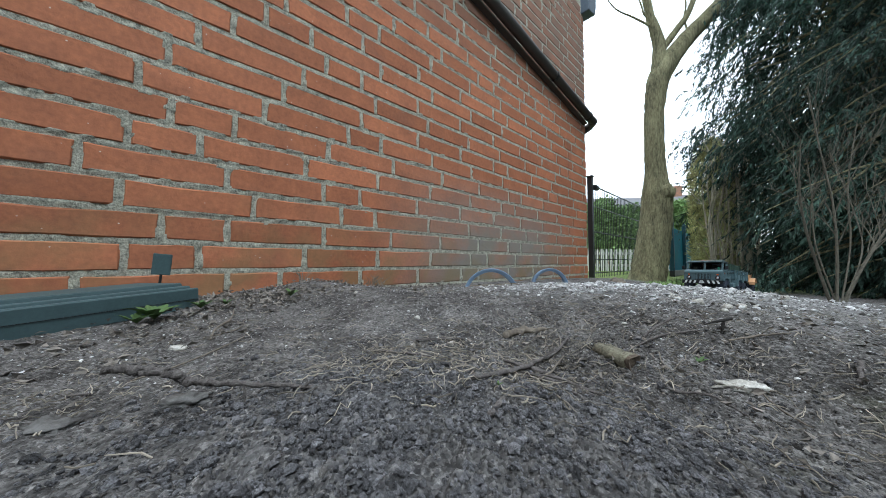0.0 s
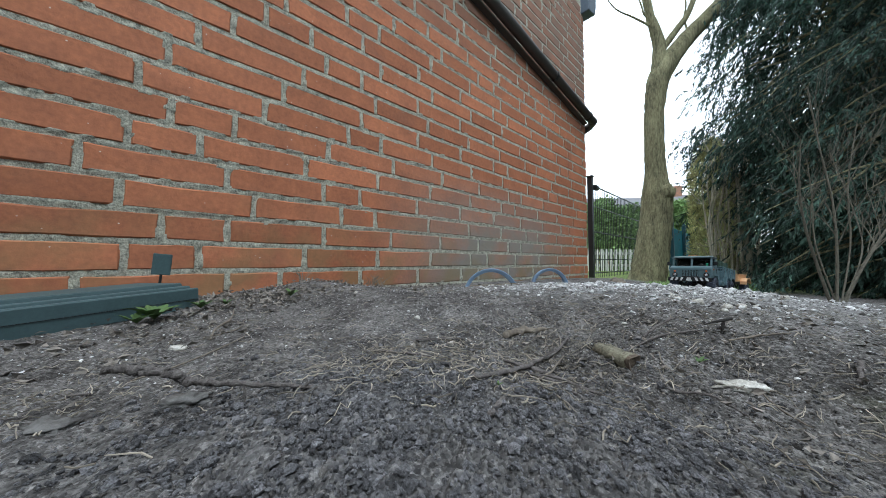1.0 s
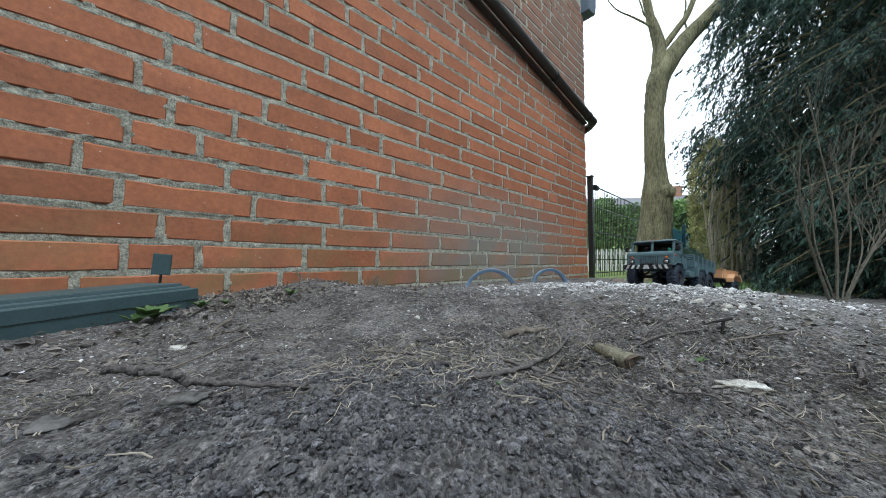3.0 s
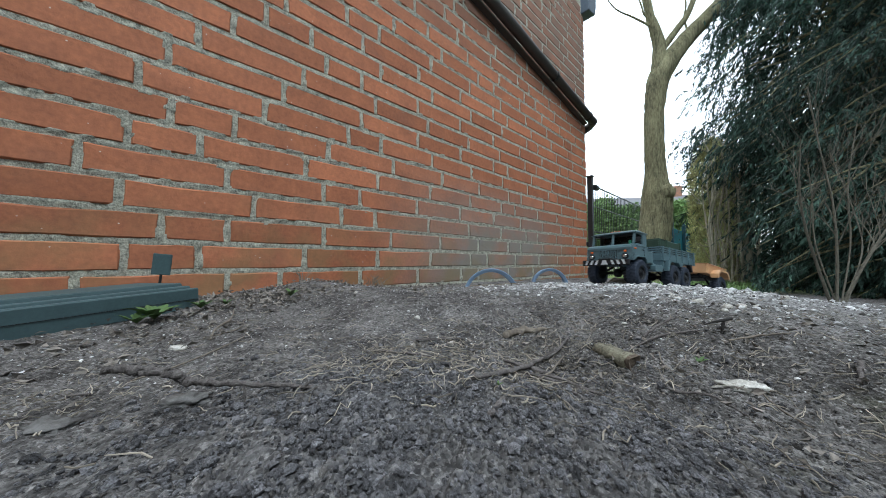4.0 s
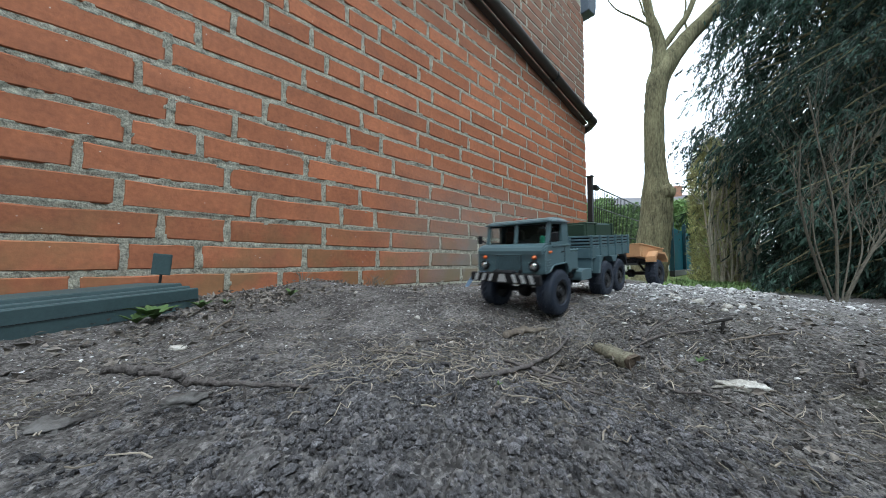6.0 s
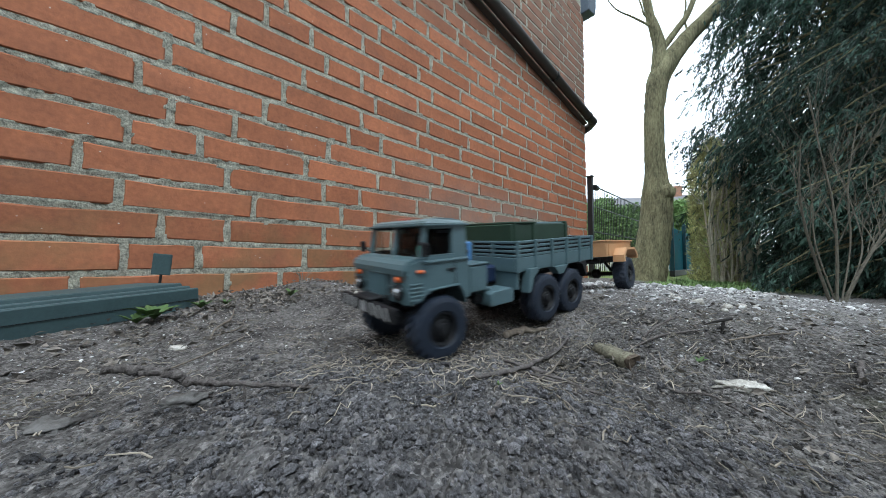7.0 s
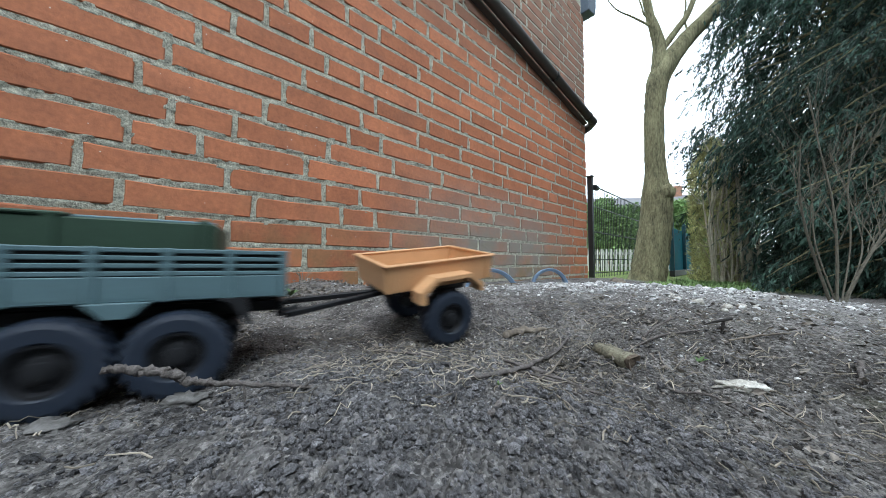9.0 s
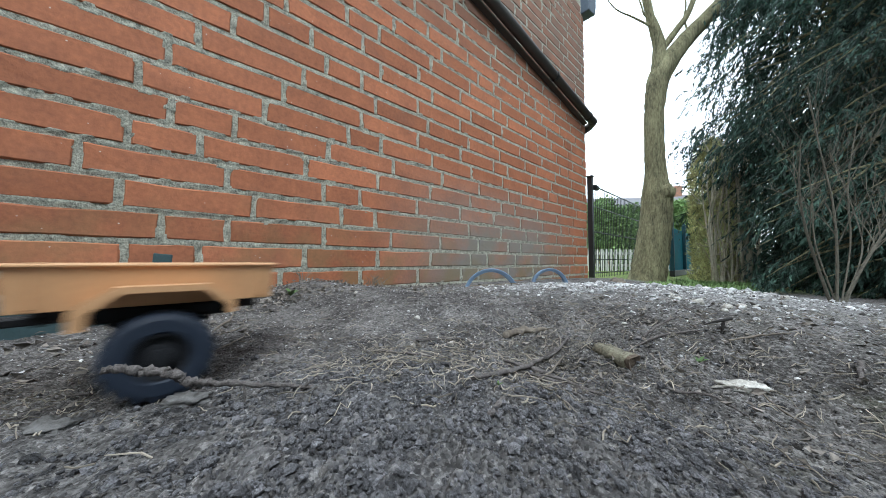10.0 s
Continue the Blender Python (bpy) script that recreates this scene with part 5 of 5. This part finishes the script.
wood_chunk()
lump("mortar_chunk", "pale crumbling flat mortar chunk on the earth", "stone", (0.891, 0.362), (0.018, 0.0085, 0.004), STONE, 9, 0.3, 35, 0.9, 8)
lump("stone", "flat grey stone half sunk in the earth", "stone", (0.635, 0.013), (0.014, 0.009, 0.0045), GREY_STONE, 5, 0.35, 50, 0.7, 5)
lump("stone", "flat brown stone on the earth", "stone", (0.611, -0.050), (0.014, 0.010, 0.003), GREY_STONE, 6, 0.4, 30, 0.7, 5)
lump("stone", "small flat pale stone on the earth", "stone", (0.456, 0.012), (0.010, 0.006, 0.003), STONE, 7, 0.3, 40)
for k, (at, r) in enumerate((((0.561, 0.270), 0.0062), ((0.636, 0.206), 0.0052), ((0.654, 0.248), 0.0054), ((0.330, 0.289), 0.006), ((0.840, 0.570), 0.0100), ((0.872, 0.560), 0.0080), ((0.885, 0.585), 0.0095), ((0.80, 0.62), 0.009), ((0.786, 0.423), 0.005), ((0.871, 0.534), 0.006), ((0.815, 0.580), 0.007), ((0.899, 0.597), 0.006), ((0.713, 0.355), 0.003), ((0.929, 0.751), 0.008), ((0.785, 0.207), 0.003))):
    lump("pebble", "small white pebble on the earth", "pebble", at, (r * 0.68, r * 0.6, r * 0.5), STONE, k + 20, 0.3, k * 40, 0.7, 4, 2)["group"] = "white pebbles"
lump("log", "short sawn log lying behind the gravel", "log", (0.615, 0.965), (0.022, 0.016, 0.014), WOOD, 12, 0.25, 20)


def scatter_lumps(name, label, places, sizes, mat, seed, flat=0.7, sub=1):
    """Many small irregular stones or crumbs, joined."""
    rng = np.random.default_rng(seed)
    bm = bmesh.new()
    bmesh.ops.create_icosphere(bm, subdivisions=sub, radius=1)
    bm.verts.ensure_lookup_table()
    V = np.array([v.co for v in bm.verts])
    Fc = np.array([[v.index for v in f.verts] for f in bm.faces])
    bm.free()
    n = len(places)
    amp = 0.42 if sub == 1 else 0.34
    jit = V[None] * (1 + rng.uniform(-amp, amp, (n, len(V), 1)))
    ang = rng.uniform(0, 6.28, n)
    st = rng.uniform(0.65, 1.35, (n, 1, 3)) * np.array([1, 1, flat])
    jit = jit * st * sizes[:, None, None]
    c, s = np.cos(ang)[:, None], np.sin(ang)[:, None]
    rot = np.stack([jit[..., 0] * c - jit[..., 1] * s, jit[..., 0] * s + jit[..., 1] * c, jit[..., 2]], 2)
    co = (rot + places[:, None, :]).reshape(-1, 3)
    tri = (Fc[None] + (np.arange(n) * len(V))[:, None, None]).reshape(-1, 3)
    me = raw_mesh(name, co, tri, mat, sub > 1)
    return tagged(new(name, me), label, name.replace("_", " "), kind="stuff")


def drop(xy, lift):
    return np.array([(x, y, ground_z(x, y) + crumbs(x, y, float(clod_share(x, y))) + h) for (x, y), h in zip(xy, lift)])


def strew():
    rng = np.random.default_rng(51)
    # white gravel along the ridge, densest in its middle
    n = 9500
    xy = np.stack([rng.normal(0.70, 0.17, n), rng.normal(0.90, 0.22, n)], 1)
    patch = np.array([noise.noise((x * 9, y * 9, 2.0)) for x, y in xy])
    xy = xy[(xy[:, 0] > 0.12) & (xy[:, 1] > 0.47) & (patch > rng.uniform(-0.45, 0.25, n))]
    size = np.clip(rng.lognormal(-6.6, 0.62, len(xy)), 0.0006, 0.0085)
    scatter_lumps("white_gravel", "white gravel scattered on the low ridge", drop(xy, size * 0.25), size, GRAVEL, 52)
    # pale grit all over
    n = 9000
    xy = np.stack([rng.uniform(0.02, 1.2, n), rng.uniform(-0.25, 1.0, n)], 1)
    xy = xy[np.hypot(xy[:, 0] - 0.92, xy[:, 1]) > 0.36]
    size = np.clip(rng.lognormal(-7.45, 0.5, len(xy)), 0.0003, 0.0019)
    scatter_lumps("fine_grit", "pale grit scattered over the earth", drop(xy, size * 0.3), size, GRAVEL, 53)
    # crumbs of turned earth
    n = 30000
    xy = np.stack([rng.normal(0.81, 0.095, n), rng.normal(0.10, 0.13, n)], 1)
    clump = np.array([noise.noise((x * 45, y * 45, 8.0)) for x, y in xy])
    keep = (np.hypot(xy[:, 0] - 0.908, xy[:, 1]) > 0.06) & (clump > rng.uniform(-0.5, 0.3, n))
    xy, clump = xy[keep], clump[keep]
    size = np.clip(rng.lognormal(-7.1, 0.5, len(xy)), 0.0003, 0.0030)
    scatter_lumps("earth_crumbs", "loose crumbs of dark turned earth", drop(xy, size * 0.3 + 0.002 * np.maximum(clump, 0)), size, CLOD, 54, 0.85)
    n = 16000
    xy = np.concatenate([np.stack([rng.uniform(0.02, 1.25, n), rng.uniform(-0.3, 0.95, n)], 1), np.stack([rng.normal(0.82, 0.14, 7000), rng.normal(0.34, 0.10, 7000)], 1)])
    xy = xy[np.hypot(xy[:, 0] - 0.908, xy[:, 1]) > 0.07]
    size = np.clip(rng.lognormal(-7.35, 0.5, len(xy)), 0.0003, 0.0028)
    scatter_lumps("earth_grains", "small crumbs of dry brown earth", drop(xy, size * 0.25), size, SOIL_CRUMB, 55, 0.7)
    # dry leaves: along the wall foot, by the plank, and some on the open earth
    a = np.concatenate([np.stack([rng.uniform(0.012, 0.13, 700), rng.uniform(0.0, 0.85, 700)], 1), np.stack([rng.normal(0.20, 0.05, 700), rng.normal(0.15, 0.09, 700)], 1)])
    b = np.stack([rng.normal(0.38, 0.10, 260), rng.normal(-0.03, 0.08, 260)], 1)
    c = np.concatenate([np.stack([rng.uniform(0.3, 1.2, 240), rng.uniform(0.15, 0.8, 240)], 1), np.stack([rng.normal(0.93, 0.09, 330), rng.normal(0.40, 0.10, 330)], 1), np.stack([rng.normal(0.76, 0.07, 260), rng.normal(0.34, 0.08, 260)], 1)])
    xy = np.concatenate([a, b, c])
    xy = xy[(np.hypot(xy[:, 0] - 0.908, xy[:, 1]) > 0.27) & (xy[:, 0] > 0.012)]
    n = len(xy)
    P = drop(xy, rng.uniform(0.0008, 0.006, n))
    D = rng.normal(size=(n, 3)) * (1, 1, 0.35)
    long = rng.uniform(0.004, 0.017, n) * np.where(xy[:, 0] > 0.5, 0.62, 1.0)
    me = blades("dry_leaves", P, D, long, long * rng.uniform(0.10, 0.32, n), DRY_LEAF, rng, 0.45)
    tagged(new("dry_leaves", me), "curled dry brown leaves on the earth", "dry leaves", kind="stuff")
    # roots and straw: bent fibres
    groups = ((420, 0.735, 0.29, 0.05, 0.09, 0.028), (240, 0.66, 0.17, 0.05, 0.05, 0.026), (300, 0.80, 0.28, 0.13, 0.13, 0.022), (340, 0.94, 0.40, 0.10, 0.11, 0.022), (200, 0.40, 0.05, 0.12, 0.12, 0.024), (110, 0.58, -0.06, 0.04, 0.04, 0.014), (160, 0.55, 0.45, 0.2, 0.2, 0.02))
    bm = bmesh.new()
    rr = random.Random(56)
    for n, cx, cy, sx, sy, length in groups:
        for _ in range(n):
            x, y = rr.gauss(cx, sx), rr.gauss(cy, sy)
            if math.hypot(x - 0.908, y) < 0.17 or x < 0.02:
                continue
            ang, ln = rr.uniform(0, 6.28), length * rr.uniform(0.25, 1.0)
            pts, h = [], rr.uniform(0.0005, 0.004)
            for k in range(5):
                pts.append((x, y, ground_z(x, y) + crumbs(x, y, float(clod_share(x, y))) + h + rr.uniform(-0.001, 0.002)))
                ang += rr.uniform(-0.45, 0.45)
                x, y = x + math.cos(ang) * ln / 4, y + math.sin(ang) * ln / 4
            r = rr.uniform(0.00016, 0.00055)
            tube(pts, [r, r * 1.1, r, r * 0.9, r * 0.4], 4, bm)
    ob = part("straw_litter", bm, STRAW)
    tagged(ob, "pale dead roots and straw on the earth", "plant litter", kind="stuff")


strew()


def weed(at, seed, n, size, label="small green weed rosette in the earth"):
    rng = np.random.default_rng(seed)
    w = tagged(new("weed"), label, "weed")
    for i in range(n):
        a, ln = i * 2.4 + rng.uniform(-0.3, 0.3), size * rng.uniform(0.6, 1.15)
        bm = bmesh.new()
        prev = None
        for k in range(6):
            t = k / 5
            wd = ln * 0.13 * math.sin(math.pi * min(0.97, t + 0.08)) * (1 + 0.7 * (k % 2))
            c = Vector((math.cos(a) * ln * t, math.sin(a) * ln * t, 0.003 + ln * (1.20 * t - 0.62 * t * t)))
            s = Vector((-math.sin(a), math.cos(a), 0.15)) * wd
            row = [bm.verts.new(c - s), bm.verts.new(c - Vector((0, 0, wd * 0.3))), bm.verts.new(c + s)]
            if prev:
                for j in (0, 1):
                    bm.faces.new((prev[j], prev[j + 1], row[j + 1], row[j]))
            prev = row
        part("leaf", bm, WEED, w)
    w.matrix_basis = pose(at[0], at[1], ground_z(*at) + crumbs(at[0], at[1], float(clod_share(*at))) + 0.002)


weed((0.268, -0.012), 61, 24, 0.030)
weed((0.285, -0.030), 67, 16, 0.022)
weed((0.245, 0.045), 62, 12, 0.022)
weed((0.233, 0.192), 63, 7, 0.022)
weed((0.245, 0.080), 66, 6, 0.014)
weed((0.864, 0.365), 64, 5, 0.009)
weed((0.787, 0.162), 65, 4, 0.005)


def dry_grass(at, seed):
    rng = random.Random(seed)
    g = tagged(new("grass_tuft"), "small tuft of dry straw-coloured grass by the wall", "grass tuft")
    for i in range(12):
        a, ln = rng.uniform(0, 6.28), rng.uniform(0.03, 0.065)
        w = Vector((math.cos(a), math.sin(a), 0))
        p = w * 0.006
        part("blade", tube([p, p + w * ln * 0.2 + Vector((0, 0, ln * 0.5)), p + w * ln * 0.6 + Vector((0, 0, ln * 0.75))], [0.0009, 0.0007, 0.0003], 4), STRAW, g)
    g.matrix_basis = pose(at[0], at[1], ground_z(*at) - 0.002)


dry_grass((0.035, 0.49), 71)
dry_grass((0.045, 0.52), 72)
dry_grass((0.03, 0.28), 73)


def verge():
    """Short green grass and ivy at the foot of the conifers."""
    rng = np.random.default_rng(81)
    n = 2600
    xy = np.stack([rng.uniform(0.38, 0.85, n), rng.uniform(2.3, 3.4, n)], 1)
    P = np.array([(x, y, ground_z(x, y)) for x, y in xy])
    D = rng.normal(size=(n, 3)) * (0.5, 0.5, 0.2) + np.array([0, 0, 0.7])
    me = blades("verge_grass", P, D, rng.uniform(0.02, 0.06, n), rng.uniform(0.003, 0.008, n), HEDGE, rng)
    tagged(new("verge_grass", me), "short green grass at the foot of the conifers", "grass", kind="stuff")


verge()
lay_bricks()


# ---- how the truck and trailer drive ----
HITCH, BAR, REAR = 0.3286, 0.1557, 0.2113


def smooth_keys(keys, times):
    """Values at the times, on a monotone-slope cubic through the keys."""
    k = np.array(keys, float)
    t, v = k[:, 0], k[:, 1:]
    slope = np.gradient(v, t, axis=0)
    out = []
    for x in times:
        i = int(np.clip(np.searchsorted(t, x) - 1, 0, len(t) - 2))
        h = t[i + 1] - t[i]
        s = (x - t[i]) / h
        out.append((2 * s ** 3 - 3 * s * s + 1) * v[i] + (s ** 3 - 2 * s * s + s) * h * slope[i] + (3 * s * s - 2 * s ** 3) * v[i + 1] + (s ** 3 - s * s) * h * slope[i + 1])
    return np.array(out)


def motions():
    times = [i / 10 for i in range(101)]
    # seconds, place of the front axle, heading
    drive = [(0.0, 0.751, 1.544, -8.7), (1.0, 0.735, 1.366, -6.0), (2.0, 0.719, 1.200, -4.5), (2.7, 0.702, 1.088, -7.0), (3.8, 0.650, 0.900, -12.5), (4.5, 0.637, 0.759, -8.5), (5.0, 0.648, 0.641, -3.0), (5.5, 0.649, 0.522, -2.3), (6.8, 0.640, 0.247, -1.5),
             (7.0, 0.633, 0.205, -4.0), (7.5, 0.585, 0.108, -15.0), (8.0, 0.549, 0.005, -16.1), (8.5, 0.517, -0.098, -15.5), (9.0, 0.502, -0.219, -11.8), (9.5, 0.505, -0.341, -8.0), (10.0, 0.520, -0.485, -5.0)]
    tow = [(0.0, 0.808, 2.026), (1.0, 0.790, 1.845), (2.0, 0.777, 1.682), (2.7, 0.775, 1.571), (3.8, 0.758, 1.377), (4.5, 0.724, 1.236), (5.0, 0.698, 1.119), (5.5, 0.680, 1.004), (6.8, 0.664, 0.718), (7.0, 0.662, 0.680),
           (7.5, 0.662, 0.580), (8.0, 0.660, 0.474), (8.5, 0.636, 0.372), (9.0, 0.594, 0.255), (9.5, 0.561, 0.136), (10.0, 0.547, -0.009)]
    body, rows, back = smooth_keys(drive, times), [], []
    axle = smooth_keys(tow, times)
    gone, gone_back, turns, turns_back = 0.0, 0.0, [], []
    last = last_back = None
    for t, (x, y, h), (ax, ay) in zip(times, body, axle):
        fwd, left = Vector((math.sin(radians(h)), -math.cos(radians(h)), 0)), Vector((math.cos(radians(h)), math.sin(radians(h)), 0))
        p = Vector((x, y, 0))

        def height(q):
            return ground_z(q.x, q.y)

        fl, fr = height(p + left * 0.05), height(p - left * 0.05)
        rl, rr = height(p - fwd * REAR + left * 0.05), height(p - fwd * REAR - left * 0.05)
        zf, zr = (fl + fr) / 2, (rl + rr) / 2
        pitch = math.degrees(math.atan2(zr - zf, REAR))
        roll = math.degrees(math.atan2((fr + rr - fl - rl) / 2, 0.10))
        m = pose(x, y, zf + 0.001) @ pose(0, 0, 0, 0, 0, h) @ pose(0, 0, 0, pitch, roll, 0)
        rows.append((t, m))
        hitch = m @ Vector((0, HITCH, 0.05))
        d = Vector((ax - hitch.x, ay - hitch.y, 0)).normalized() * BAR
        q = Vector((hitch.x, hitch.y, 0)) + d
        hb = math.degrees(math.atan2(-d.x, d.y))
        lb = Vector((math.cos(radians(hb)), math.sin(radians(hb)), 0))
        ql, qr = height(q + lb * 0.055), height(q - lb * 0.055)
        zb = (ql + qr) / 2
        tilt = math.degrees(math.atan2(zb + 0.0525 - hitch.z, BAR))
        back.append((t, pose(q.x, q.y, zb + 0.001) @ pose(0, 0, 0, 0, 0, hb) @ pose(0, 0, 0, tilt, math.degrees(math.atan2(qr - ql, 0.11)), 0)))
        if last:
            gone, gone_back = gone + (p - last).length, gone_back + (q - last_back).length
        last, last_back = p, q
        turns.append((t, math.degrees(gone / RADIUS))), turns_back.append((t, math.degrees(gone_back / RADIUS)))
    walk(truck, rows)
    walk(trailer, back)
    for thing_wheels, spins in ((truck_wheels, turns), (trailer_wheels, turns_back)):
        for w in thing_wheels:
            at = w.matrix_basis.translation.copy()
            walk(w, [(t, pose(*at) @ pose(0, 0, 0, a)) for t, a in spins])


motions()
